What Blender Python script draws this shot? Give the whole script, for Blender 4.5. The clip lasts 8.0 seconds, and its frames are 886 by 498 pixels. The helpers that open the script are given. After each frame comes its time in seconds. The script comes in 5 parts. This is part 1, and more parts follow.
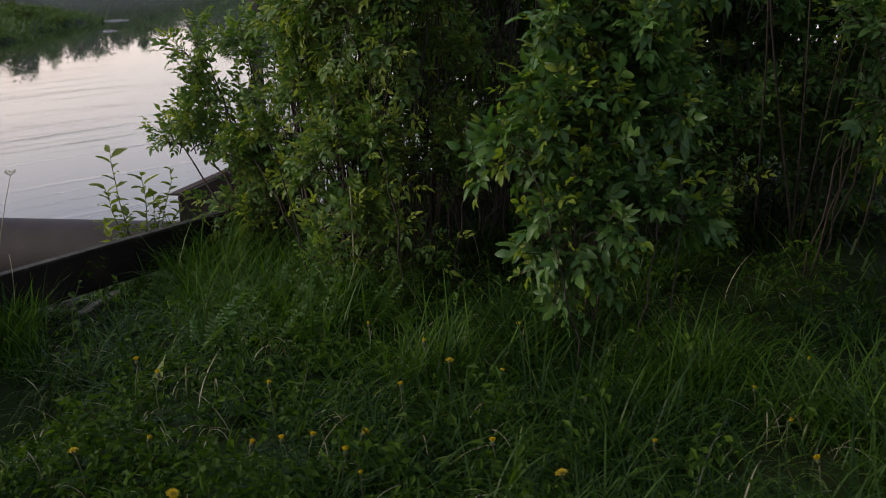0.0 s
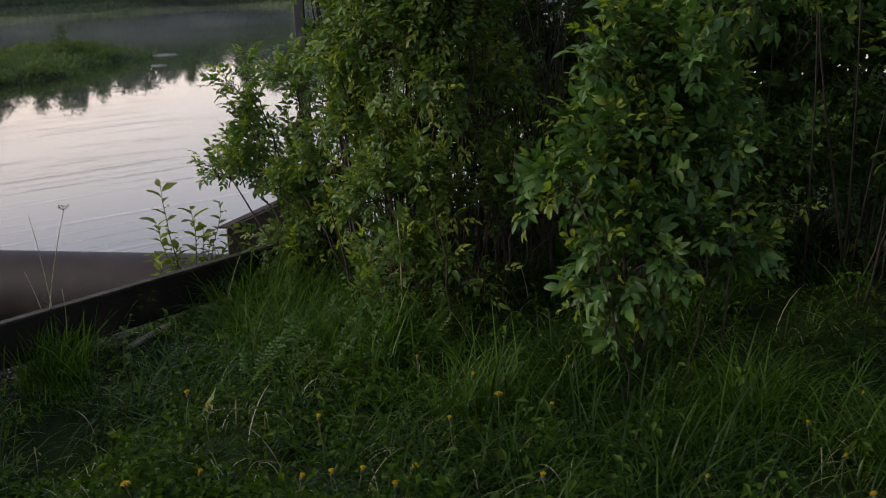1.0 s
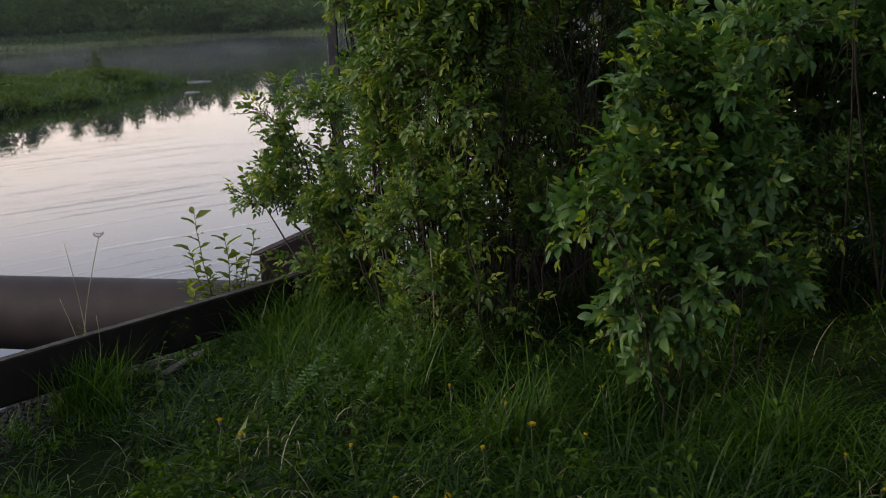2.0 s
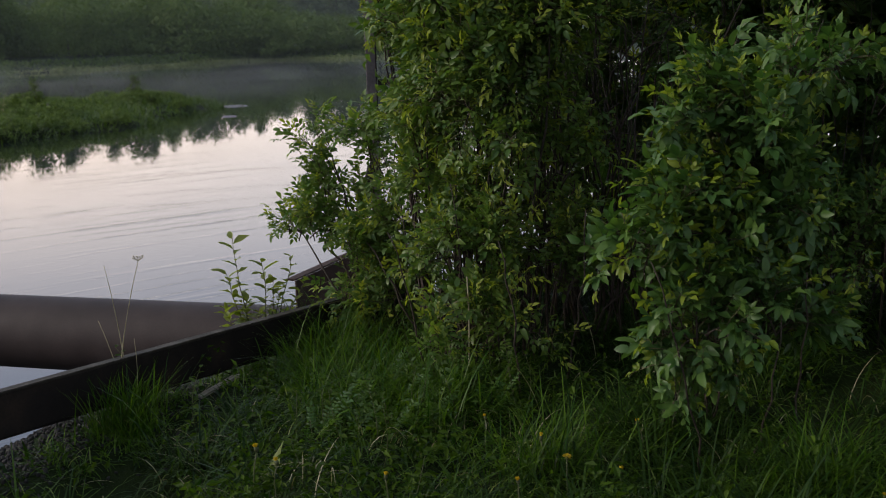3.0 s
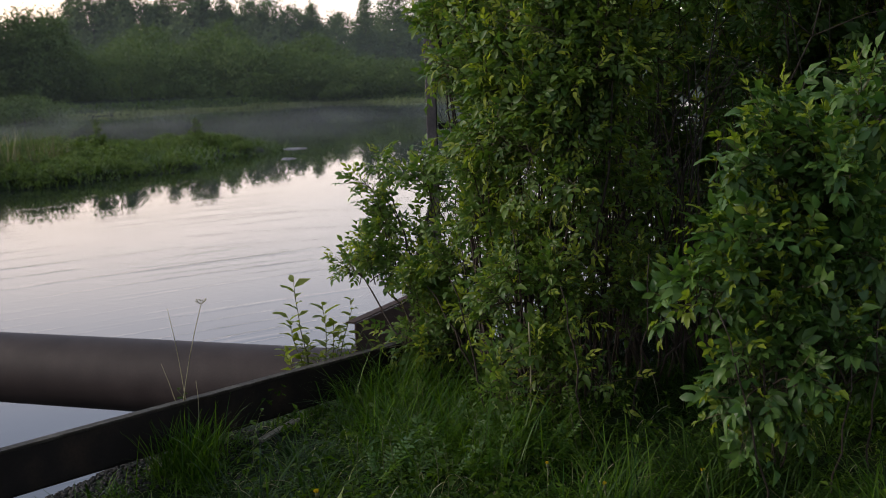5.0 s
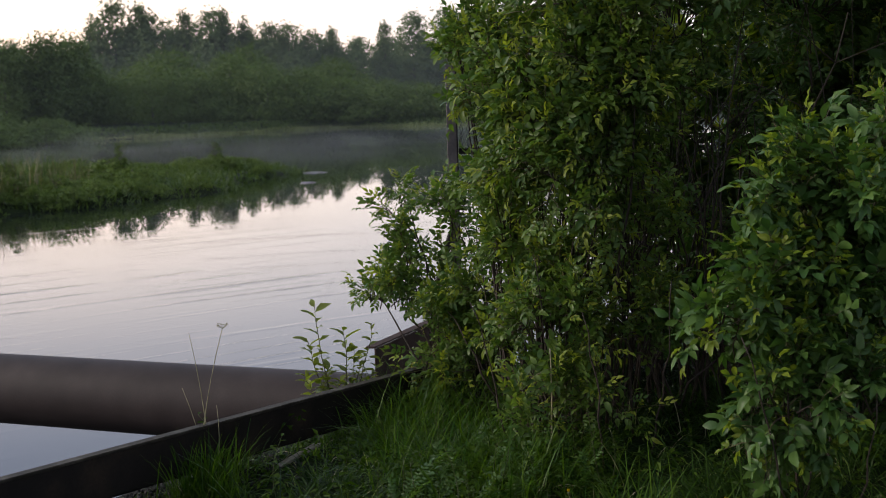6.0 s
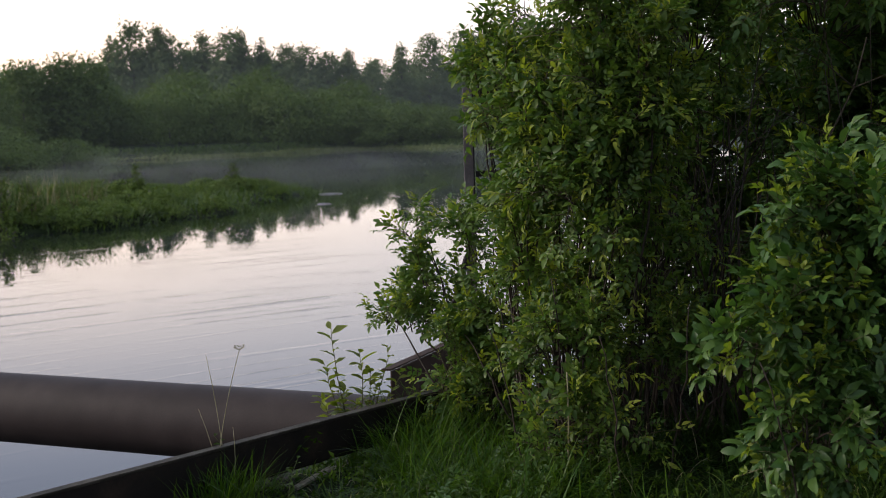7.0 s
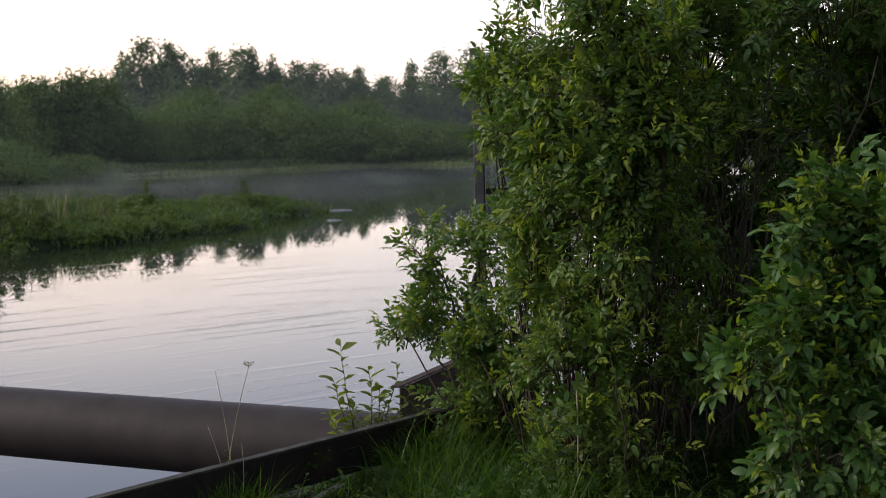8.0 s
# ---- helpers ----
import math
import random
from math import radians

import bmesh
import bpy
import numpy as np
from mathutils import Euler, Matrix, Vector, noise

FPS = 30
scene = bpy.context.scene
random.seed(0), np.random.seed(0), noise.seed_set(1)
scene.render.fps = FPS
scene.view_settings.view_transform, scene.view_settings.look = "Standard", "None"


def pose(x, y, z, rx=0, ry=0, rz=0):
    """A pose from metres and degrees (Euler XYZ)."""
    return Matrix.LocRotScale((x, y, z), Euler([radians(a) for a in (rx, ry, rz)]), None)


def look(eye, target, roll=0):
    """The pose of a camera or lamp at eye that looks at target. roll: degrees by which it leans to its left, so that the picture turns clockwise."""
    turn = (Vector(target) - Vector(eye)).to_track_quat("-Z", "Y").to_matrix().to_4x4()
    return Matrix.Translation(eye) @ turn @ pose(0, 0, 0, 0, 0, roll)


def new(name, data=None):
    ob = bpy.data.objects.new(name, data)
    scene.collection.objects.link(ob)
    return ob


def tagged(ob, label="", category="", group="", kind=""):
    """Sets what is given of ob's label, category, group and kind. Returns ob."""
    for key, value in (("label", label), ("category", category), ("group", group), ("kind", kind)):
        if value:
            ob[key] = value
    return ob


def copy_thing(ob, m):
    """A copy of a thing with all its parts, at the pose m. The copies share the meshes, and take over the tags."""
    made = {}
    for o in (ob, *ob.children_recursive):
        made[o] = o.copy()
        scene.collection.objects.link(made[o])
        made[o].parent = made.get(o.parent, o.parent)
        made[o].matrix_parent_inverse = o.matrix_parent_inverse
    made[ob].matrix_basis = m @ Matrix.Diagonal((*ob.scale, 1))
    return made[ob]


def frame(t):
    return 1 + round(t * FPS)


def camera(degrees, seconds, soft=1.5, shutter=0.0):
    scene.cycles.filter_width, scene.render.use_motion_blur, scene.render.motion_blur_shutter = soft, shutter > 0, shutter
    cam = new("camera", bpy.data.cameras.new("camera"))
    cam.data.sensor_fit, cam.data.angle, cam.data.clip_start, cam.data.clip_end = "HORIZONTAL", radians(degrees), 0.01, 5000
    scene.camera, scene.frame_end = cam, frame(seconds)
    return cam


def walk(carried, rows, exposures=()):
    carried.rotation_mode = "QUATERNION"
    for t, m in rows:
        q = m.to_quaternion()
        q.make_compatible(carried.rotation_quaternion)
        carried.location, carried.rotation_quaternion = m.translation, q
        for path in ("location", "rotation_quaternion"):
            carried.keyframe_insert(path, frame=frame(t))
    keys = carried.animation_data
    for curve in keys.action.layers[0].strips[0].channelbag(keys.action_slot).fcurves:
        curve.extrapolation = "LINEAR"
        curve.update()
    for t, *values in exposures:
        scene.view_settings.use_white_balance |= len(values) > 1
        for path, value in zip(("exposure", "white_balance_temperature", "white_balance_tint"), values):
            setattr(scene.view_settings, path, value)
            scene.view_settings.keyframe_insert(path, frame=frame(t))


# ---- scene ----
# ---------------------------------------------------------------- camera
cam = camera(39.0, 8.0, soft=0.8, shutter=0.4)
PATH = [
    (0.0, 0.0485, -0.0061, 1.5652, 75.932, 1.729, -6.044),
    (0.5, 0.0397, -0.0094, 1.5706, 76.665, 1.849, -5.155),
    (1.0, 0.0341, -0.0058, 1.5754, 77.409, 2.348, -4.091),
    (1.5, 0.0335, 0.0081, 1.5792, 78.035, 2.718, -3.416),
    (3.0, 0.0074, -0.002, 1.5966, 79.942, 1.766, -1.025),
    (3.5, 0.0, 0.0, 1.6, 80.594, 2.072, -0.343),
    (4.0, -0.0056, 0.0038, 1.6003, 81.127, 2.197, 0.497),
    (4.5, -0.0094, 0.0113, 1.6038, 81.495, 2.049, 1.083),
    (6.0, -0.0278, 0.0227, 1.613, 83.078, 1.752, 2.451),
    (6.5, -0.0337, 0.0207, 1.6156, 83.642, 1.663, 2.813),
    (7.0, -0.0367, 0.022, 1.6183, 84.095, 1.543, 3.172),
    (7.5, -0.0364, 0.0248, 1.6221, 84.543, 1.242, 3.522),
    (8.0, -0.0391, 0.0247, 1.6211, 84.876, 1.292, 3.638),
]
cam.data.dof.use_dof = True              # focused on the shrubs, so that the far bank is a little soft
cam.data.dof.focus_distance = 5.7
cam.data.dof.aperture_fstop = 5.0
EXPOSURES = [(0.0, 0.22), (1.5, 0.24), (4.5, 0.31), (6.5, 0.36), (8.0, 0.39)]
walk(cam, [(t, pose(x, y, z, rx, ry, rz)) for t, x, y, z, rx, ry, rz in PATH], EXPOSURES)

# ---------------------------------------------------------------- light
SUN_TURN = radians(-20)      # the glow lies ahead and a little to the left
world = bpy.data.worlds.new("dusk_sky")
scene.world = world
world.use_nodes = True
wn, wl = world.node_tree.nodes, world.node_tree.links
wn.clear()
sky = wn.new("ShaderNodeTexSky")
sky.sky_type = "NISHITA"
sky.sun_disc = False
sky.sun_elevation = radians(4.0)
sky.sun_rotation = SUN_TURN
sky.air_density = 1.0
sky.dust_density = 0.6
sky.ozone_density = 1.5
geo = wn.new("ShaderNodeTexCoord")
sep = wn.new("ShaderNodeSeparateXYZ")
ramp = wn.new("ShaderNodeValToRGB")
ramp.color_ramp.elements[0].position = 0.0
ramp.color_ramp.elements[0].color = (0.98, 0.865, 0.83, 1)
ramp.color_ramp.elements[1].position = 0.75
ramp.color_ramp.elements[1].color = (0.42, 0.46, 0.54, 1)
for at, col in ((0.13, (0.885, 0.835, 0.89)), (0.25, (0.535, 0.615, 0.84)), (0.40, (0.42, 0.54, 0.81))):
    e = ramp.color_ramp.elements.new(at)
    e.color = (*col, 1)
mixs = wn.new("ShaderNodeMixRGB")
mixs.inputs[0].default_value = 0.88
gain = wn.new("ShaderNodeVectorMath")
gain.operation = "SCALE"
gain.inputs["Scale"].default_value = 0.12
back = wn.new("ShaderNodeBackground")
back.inputs["Strength"].default_value = 1.25
wout = wn.new("ShaderNodeOutputWorld")
wl.new(geo.outputs["Generated"], sep.inputs[0])
wl.new(sep.outputs["Z"], ramp.inputs[0])
wl.new(sky.outputs[0], gain.inputs[0])
wl.new(gain.outputs[0], mixs.inputs[1])
wl.new(ramp.outputs[0], mixs.inputs[2])
glow = wn.new("ShaderNodeVectorMath")      # the sky is brightest over the sunset and dims away from it
glow.operation = "DOT_PRODUCT"
glow.inputs[1].default_value = (-0.5, 0.86, 0.1)
fade = wn.new("ShaderNodeMapRange")
fade.interpolation_type = "SMOOTHSTEP"
fade.inputs["From Min"].default_value, fade.inputs["From Max"].default_value = -0.7, 0.55
fade.inputs["To Min"].default_value, fade.inputs["To Max"].default_value = 0.62, 1.0
dim = wn.new("ShaderNodeVectorMath")
dim.operation = "SCALE"
wl.new(geo.outputs["Generated"], glow.inputs[0])
wl.new(glow.outputs["Value"], fade.inputs["Value"])
wl.new(mixs.outputs[0], dim.inputs[0])
wl.new(fade.outputs[0], dim.inputs["Scale"])
wl.new(dim.outputs[0], back.inputs[0])
wl.new(back.outputs[0], wout.inputs[0])

sun = new("sun", bpy.data.lights.new("sun", "SUN"))
sun.data.energy = 2.0
sun.data.angle = radians(24)
sun.data.color = (1.0, 0.86, 0.74)
sun.matrix_basis = look((-58, 1, 29), (0, 5, 0))


# ---------------------------------------------------------------- materials
def nodes_of(name):
    m = bpy.data.materials.new(name)
    m.use_nodes = True
    n, l = m.node_tree.nodes, m.node_tree.links
    b = n["Principled BSDF"]
    return m, n, l, b


def leaf_material(name, dark, light, rough=0.45, through_light=0.35, by_object=False, scale=30.0, tint=None, mottle=0.6, sheen=0.38):
    """Foliage: colour varies leaf by leaf and within the leaf, and some light passes through."""
    m, n, l, b = nodes_of(name)
    if by_object:
        info = n.new("ShaderNodeObjectInfo")
    else:
        info = n.new("ShaderNodeNewGeometry")
    rnd = info.outputs["Random"] if by_object else info.outputs["Random Per Island"]
    r = n.new("ShaderNodeValToRGB")
    r.color_ramp.elements[0].color, r.color_ramp.elements[1].color = (*dark, 1), (*light, 1)
    if tint:
        e = r.color_ramp.elements.new(0.9)
        e.color = (*tint[0], 1)
        r.color_ramp.elements[-1].color = (*tint[1], 1)
    tex = n.new("ShaderNodeTexNoise")
    tex.inputs["Scale"].default_value = scale
    tex.inputs["Detail"].default_value = 4
    co = n.new("ShaderNodeTexCoord")
    l.new(co.outputs["Object"], tex.inputs["Vector"])
    vary = n.new("ShaderNodeMixRGB")
    vary.blend_type = "MULTIPLY"
    vary.inputs[0].default_value = mottle
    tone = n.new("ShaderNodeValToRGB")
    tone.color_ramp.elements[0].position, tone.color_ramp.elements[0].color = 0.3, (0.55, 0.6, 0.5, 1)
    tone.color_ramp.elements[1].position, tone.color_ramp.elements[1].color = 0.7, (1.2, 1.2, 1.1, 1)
    l.new(rnd, r.inputs[0])
    l.new(tex.outputs["Fac"], tone.inputs[0])
    l.new(r.outputs[0], vary.inputs[1])
    l.new(tone.outputs[0], vary.inputs[2])
    l.new(vary.outputs[0], b.inputs["Base Color"])
    b.inputs["Roughness"].default_value = rough
    b.inputs["Specular IOR Level"].default_value = sheen
    if through_light > 0:
        t = n.new("ShaderNodeBsdfTranslucent")
        mx = n.new("ShaderNodeMixShader")
        mx.inputs[0].default_value = through_light
        bright = n.new("ShaderNodeMixRGB")
        bright.blend_type = "MULTIPLY"
        bright.inputs[0].default_value = 1.0
        bright.inputs[2].default_value = (1.5, 1.6, 0.75, 1)
        l.new(vary.outputs[0], bright.inputs[1])
        l.new(bright.outputs[0], t.inputs["Color"])
        l.new(b.outputs[0], mx.inputs[1])
        l.new(t.outputs[0], mx.inputs[2])
        l.new(mx.outputs[0], n["Material Output"].inputs["Surface"])
    return m


def rough_material(name, stops, scale=8.0, fine=60.0, rough=(0.6, 0.9), metal=0.0, bump=0.3, depth=0.01, stretch=(1, 1, 1), gloss=0.4):
    """Weathered surface: large stains and fine grain, with relief."""
    m, n, l, b = nodes_of(name)
    co = n.new("ShaderNodeTexCoord")
    mp = n.new("ShaderNodeMapping")
    mp.inputs["Scale"].default_value = stretch
    l.new(co.outputs["Object"], mp.inputs["Vector"])
    big = n.new("ShaderNodeTexNoise")
    big.inputs["Scale"].default_value = scale
    big.inputs["Detail"].default_value = 6
    small = n.new("ShaderNodeTexNoise")
    small.inputs["Scale"].default_value = fine
    small.inputs["Detail"].default_value = 5
    l.new(mp.outputs[0], big.inputs["Vector"])
    l.new(mp.outputs[0], small.inputs["Vector"])
    r = n.new("ShaderNodeValToRGB")
    r.color_ramp.elements[0].position, r.color_ramp.elements[0].color = 0.3, (*stops[0], 1)
    r.color_ramp.elements[1].position, r.color_ramp.elements[1].color = 0.72, (*stops[-1], 1)
    for i, c in enumerate(stops[1:-1]):
        e = r.color_ramp.elements.new(0.3 + 0.42 * (i + 1) / (len(stops) - 1))
        e.color = (*c, 1)
    grain = n.new("ShaderNodeMixRGB")
    grain.blend_type = "OVERLAY"
    grain.inputs[0].default_value = 0.5
    l.new(big.outputs["Fac"], r.inputs[0])
    l.new(r.outputs[0], grain.inputs[1])
    l.new(small.outputs["Fac"], grain.inputs[2])
    l.new(grain.outputs[0], b.inputs["Base Color"])
    rr = n.new("ShaderNodeMapRange")
    rr.inputs["To Min"].default_value, rr.inputs["To Max"].default_value = rough
    l.new(small.outputs["Fac"], rr.inputs["Value"])
    l.new(rr.outputs[0], b.inputs["Roughness"])
    b.inputs["Metallic"].default_value = metal
    b.inputs["Specular IOR Level"].default_value = gloss
    bp = n.new("ShaderNodeBump")
    bp.inputs["Strength"].default_value = bump
    bp.inputs["Distance"].default_value = depth
    l.new(small.outputs["Fac"], bp.inputs["Height"])
    l.new(bp.outputs[0], b.inputs["Normal"])
    return m


def water_material():
    m, n, l, b = nodes_of("river_water")
    b.inputs["Base Color"].default_value = (0.012, 0.016, 0.014, 1)
    b.inputs["Roughness"].default_value = 0.015
    b.inputs["IOR"].default_value = 1.33
    co = n.new("ShaderNodeTexCoord")

    def bands(turn, scale, warp, big, cut):
        mp = n.new("ShaderNodeMapping")
        mp.inputs["Rotation"].default_value = (0, 0, turn)
        w = n.new("ShaderNodeTexWave")
        w.wave_profile = "SIN"
        w.inputs["Scale"].default_value = scale
        w.inputs["Distortion"].default_value = warp
        w.inputs["Detail"].default_value = 2.0
        w.inputs["Detail Scale"].default_value = 0.15
        mask = n.new("ShaderNodeTexNoise")
        mask.inputs["Scale"].default_value = big
        mask.inputs["Detail"].default_value = 3
        peak = n.new("ShaderNodeMapRange")
        peak.inputs["From Min"].default_value = cut
        peak.inputs["From Max"].default_value = 1.0
        gate = n.new("ShaderNodeMapRange")
        gate.inputs["From Min"].default_value = 0.42
        gate.inputs["From Max"].default_value = 0.68
        mul = n.new("ShaderNodeMath")
        mul.operation = "MULTIPLY"
        l.new(co.outputs["Object"], mp.inputs["Vector"])
        l.new(mp.outputs[0], w.inputs["Vector"])
        l.new(co.outputs["Object"], mask.inputs["Vector"])
        l.new(w.outputs["Fac"], peak.inputs["Value"])
        l.new(mask.outputs["Fac"], gate.inputs["Value"])
        l.new(peak.outputs[0], mul.inputs[0])
        l.new(gate.outputs[0], mul.inputs[1])
        return mul.outputs[0]

    a = bands(radians(52), 0.16, 6.0, 0.12, 0.982)
    c = bands(radians(48), 0.29, 8.0, 0.19, 0.982)
    e = bands(radians(50), 0.62, 9.0, 0.26, 0.975)
    s = n.new("ShaderNodeTexNoise")
    s.inputs["Scale"].default_value = 2.2
    s.inputs["Detail"].default_value = 4
    l.new(co.outputs["Object"], s.inputs["Vector"])
    add1 = n.new("ShaderNodeMath")
    add1.operation = "ADD"
    l.new(a, add1.inputs[0])
    l.new(c, add1.inputs[1])
    add3 = n.new("ShaderNodeMath")
    add3.operation = "MULTIPLY_ADD"
    add3.inputs[1].default_value = 0.6
    l.new(e, add3.inputs[0])
    l.new(add1.outputs[0], add3.inputs[2])
    add2 = n.new("ShaderNodeMath")
    add2.operation = "MULTIPLY_ADD"
    l.new(s.outputs["Fac"], add2.inputs[0])
    add2.inputs[1].default_value = 0.05
    l.new(add3.outputs[0], add2.inputs[2])
    bp = n.new("ShaderNodeBump")
    bp.inputs["Strength"].default_value = 1.0
    bp.inputs["Distance"].default_value = 0.0023
    reach = n.new("ShaderNodeSeparateXYZ")
    l.new(co.outputs["Object"], reach.inputs[0])
    calm = n.new("ShaderNodeMapRange")       # the slack water farther out lies still
    calm.inputs["From Min"].default_value, calm.inputs["From Max"].default_value = 24.0, 34.0
    calm.inputs["To Min"].default_value, calm.inputs["To Max"].default_value = 1.0, 0.06
    l.new(reach.outputs["Y"], calm.inputs["Value"])
    still = n.new("ShaderNodeMath")
    still.operation = "MULTIPLY"
    l.new(add2.outputs[0], still.inputs[0])
    l.new(calm.outputs[0], still.inputs[1])
    l.new(still.outputs[0], bp.inputs["Height"])
    l.new(bp.outputs[0], b.inputs["Normal"])
    return m


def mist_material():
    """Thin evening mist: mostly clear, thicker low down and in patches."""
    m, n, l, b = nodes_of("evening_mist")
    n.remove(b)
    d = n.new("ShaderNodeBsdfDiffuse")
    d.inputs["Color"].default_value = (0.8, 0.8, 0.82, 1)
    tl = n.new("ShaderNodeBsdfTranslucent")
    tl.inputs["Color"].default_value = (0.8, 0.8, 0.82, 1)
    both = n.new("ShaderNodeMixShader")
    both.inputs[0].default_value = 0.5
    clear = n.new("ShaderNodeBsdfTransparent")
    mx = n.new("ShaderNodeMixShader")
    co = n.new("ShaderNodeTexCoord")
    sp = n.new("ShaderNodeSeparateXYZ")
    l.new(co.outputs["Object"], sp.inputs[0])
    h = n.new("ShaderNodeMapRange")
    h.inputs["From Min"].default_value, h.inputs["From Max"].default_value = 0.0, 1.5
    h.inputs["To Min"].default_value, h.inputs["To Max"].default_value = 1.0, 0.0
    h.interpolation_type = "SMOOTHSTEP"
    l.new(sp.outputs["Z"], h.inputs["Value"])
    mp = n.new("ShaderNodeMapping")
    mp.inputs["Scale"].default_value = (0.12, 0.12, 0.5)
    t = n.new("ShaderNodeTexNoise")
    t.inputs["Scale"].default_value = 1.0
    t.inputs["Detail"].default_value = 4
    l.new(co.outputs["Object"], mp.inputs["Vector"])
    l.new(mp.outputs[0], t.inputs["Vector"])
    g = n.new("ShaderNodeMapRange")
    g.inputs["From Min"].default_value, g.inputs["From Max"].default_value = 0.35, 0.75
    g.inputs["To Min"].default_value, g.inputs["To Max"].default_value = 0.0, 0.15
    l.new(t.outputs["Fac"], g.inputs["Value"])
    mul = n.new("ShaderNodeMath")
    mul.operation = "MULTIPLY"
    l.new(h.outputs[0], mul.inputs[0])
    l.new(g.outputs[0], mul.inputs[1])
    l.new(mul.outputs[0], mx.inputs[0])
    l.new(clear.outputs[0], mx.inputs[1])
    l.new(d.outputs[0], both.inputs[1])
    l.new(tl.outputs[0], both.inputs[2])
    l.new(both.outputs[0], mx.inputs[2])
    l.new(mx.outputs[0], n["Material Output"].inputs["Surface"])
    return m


GROUND = rough_material("bank_soil", [(0.008, 0.014, 0.004), (0.013, 0.022, 0.006), (0.020, 0.025, 0.009)], 1.2, 25.0, bump=0.6, depth=0.03, gloss=0.05)
GRAVEL = rough_material("gravel_stone", [(0.014, 0.014, 0.013), (0.028, 0.027, 0.025), (0.060, 0.058, 0.054)], 6.0, 80.0, gloss=0.15)
MUD = rough_material("river_mud", [(0.08, 0.07, 0.06), (0.12, 0.105, 0.095), (0.16, 0.145, 0.13)], 3.0, 20.0, rough=(0.3, 0.7))
WATER = water_material()
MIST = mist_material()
PIPE = rough_material("painted_pipe", [(0.021, 0.0146, 0.0138), (0.031, 0.0222, 0.0210), (0.044, 0.0325, 0.0305)], 3.5, 70.0, rough=(0.5, 0.85), bump=0.3, depth=0.003, gloss=0.28)
STEEL = rough_material("dark_steel", [(0.011, 0.009, 0.0080), (0.016, 0.0125, 0.011), (0.032, 0.023, 0.017)], 5.0, 70.0, rough=(0.65, 0.9), bump=0.35, depth=0.004, gloss=0.2)
RUST = rough_material("rusty_plate", [(0.026, 0.015, 0.012), (0.042, 0.024, 0.018), (0.060, 0.034, 0.025)], 4.0, 60.0, rough=(0.7, 0.95), bump=0.35, depth=0.004, gloss=0.2)
WORN = rough_material("worn_flange", [(0.016, 0.014, 0.010), (0.034, 0.029, 0.022), (0.066, 0.058, 0.047)], 9.0, 70.0, rough=(0.6, 0.9), bump=0.6, depth=0.006, gloss=0.25)
POST = rough_material("weathered_post", [(0.10, 0.082, 0.078), (0.14, 0.115, 0.108), (0.18, 0.155, 0.148)], 5.0, 60.0, rough=(0.55, 0.85), bump=0.3, depth=0.004)
WIRE = rough_material("fence_wire", [(0.04, 0.04, 0.04), (0.08, 0.08, 0.08)], 20.0, 90.0, rough=(0.4, 0.7), metal=0.6)
PLANK = rough_material("grey_plank", [(0.12, 0.105, 0.08), (0.21, 0.185, 0.145), (0.29, 0.26, 0.21)], 10.0, 60.0, stretch=(1, 12, 12))
BARK = rough_material("cane_bark", [(0.022, 0.015, 0.010), (0.036, 0.025, 0.018), (0.060, 0.043, 0.032)], 30.0, 150.0)
TRUNK = rough_material("far_bark", [(0.05, 0.045, 0.04), (0.09, 0.08, 0.07)], 2.0, 12.0)
TWIG = rough_material("young_twig", [(0.07, 0.075, 0.03), (0.11, 0.09, 0.045)], 20.0, 120.0)
STRAW = leaf_material("dry_straw", (0.22, 0.19, 0.12), (0.40, 0.36, 0.25), 0.7, 0.2)
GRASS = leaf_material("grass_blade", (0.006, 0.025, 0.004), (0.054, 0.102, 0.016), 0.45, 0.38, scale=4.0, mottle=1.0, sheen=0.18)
TUSSOCK = leaf_material("tussock_blade", (0.020, 0.066, 0.005), (0.092, 0.160, 0.014), 0.42, 0.4, scale=5.0, mottle=0.8, sheen=0.2)
WEED = leaf_material("ground_weed", (0.012, 0.036, 0.003), (0.060, 0.102, 0.009), 0.6, 0.35, scale=6.0, mottle=1.0, sheen=0.12)
ROSE = leaf_material("shrub_leaf", (0.054, 0.112, 0.023), (0.135, 0.200, 0.040), 0.44, 0.34, scale=9.0, sheen=0.36)
ROSE_YOUNG = leaf_material("young_shrub_leaf", (0.16, 0.215, 0.026), (0.27, 0.305, 0.045), 0.46, 0.42, scale=9.0, sheen=0.3)
ELDER = leaf_material("broad_shrub_leaf", (0.042, 0.100, 0.026), (0.100, 0.175, 0.040), 0.44, 0.3, scale=9.0, sheen=0.34)
ELDER_YOUNG = leaf_material("young_broad_leaf", (0.14, 0.205, 0.022), (0.24, 0.285, 0.038), 0.46, 0.4, scale=9.0, sheen=0.3)
WILLOW = leaf_material("willow_leaf", (0.12, 0.165, 0.028), (0.22, 0.25, 0.048), 0.42, 0.5, scale=12.0)
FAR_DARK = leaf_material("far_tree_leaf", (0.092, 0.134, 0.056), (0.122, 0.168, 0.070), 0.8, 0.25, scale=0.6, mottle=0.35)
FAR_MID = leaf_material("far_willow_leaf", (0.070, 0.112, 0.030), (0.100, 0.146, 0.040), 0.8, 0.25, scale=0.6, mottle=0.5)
SPIT_LEAF = leaf_material("spit_bush_leaf", (0.070, 0.115, 0.030), (0.135, 0.185, 0.046), 0.8, 0.3, scale=0.9, mottle=0.7)
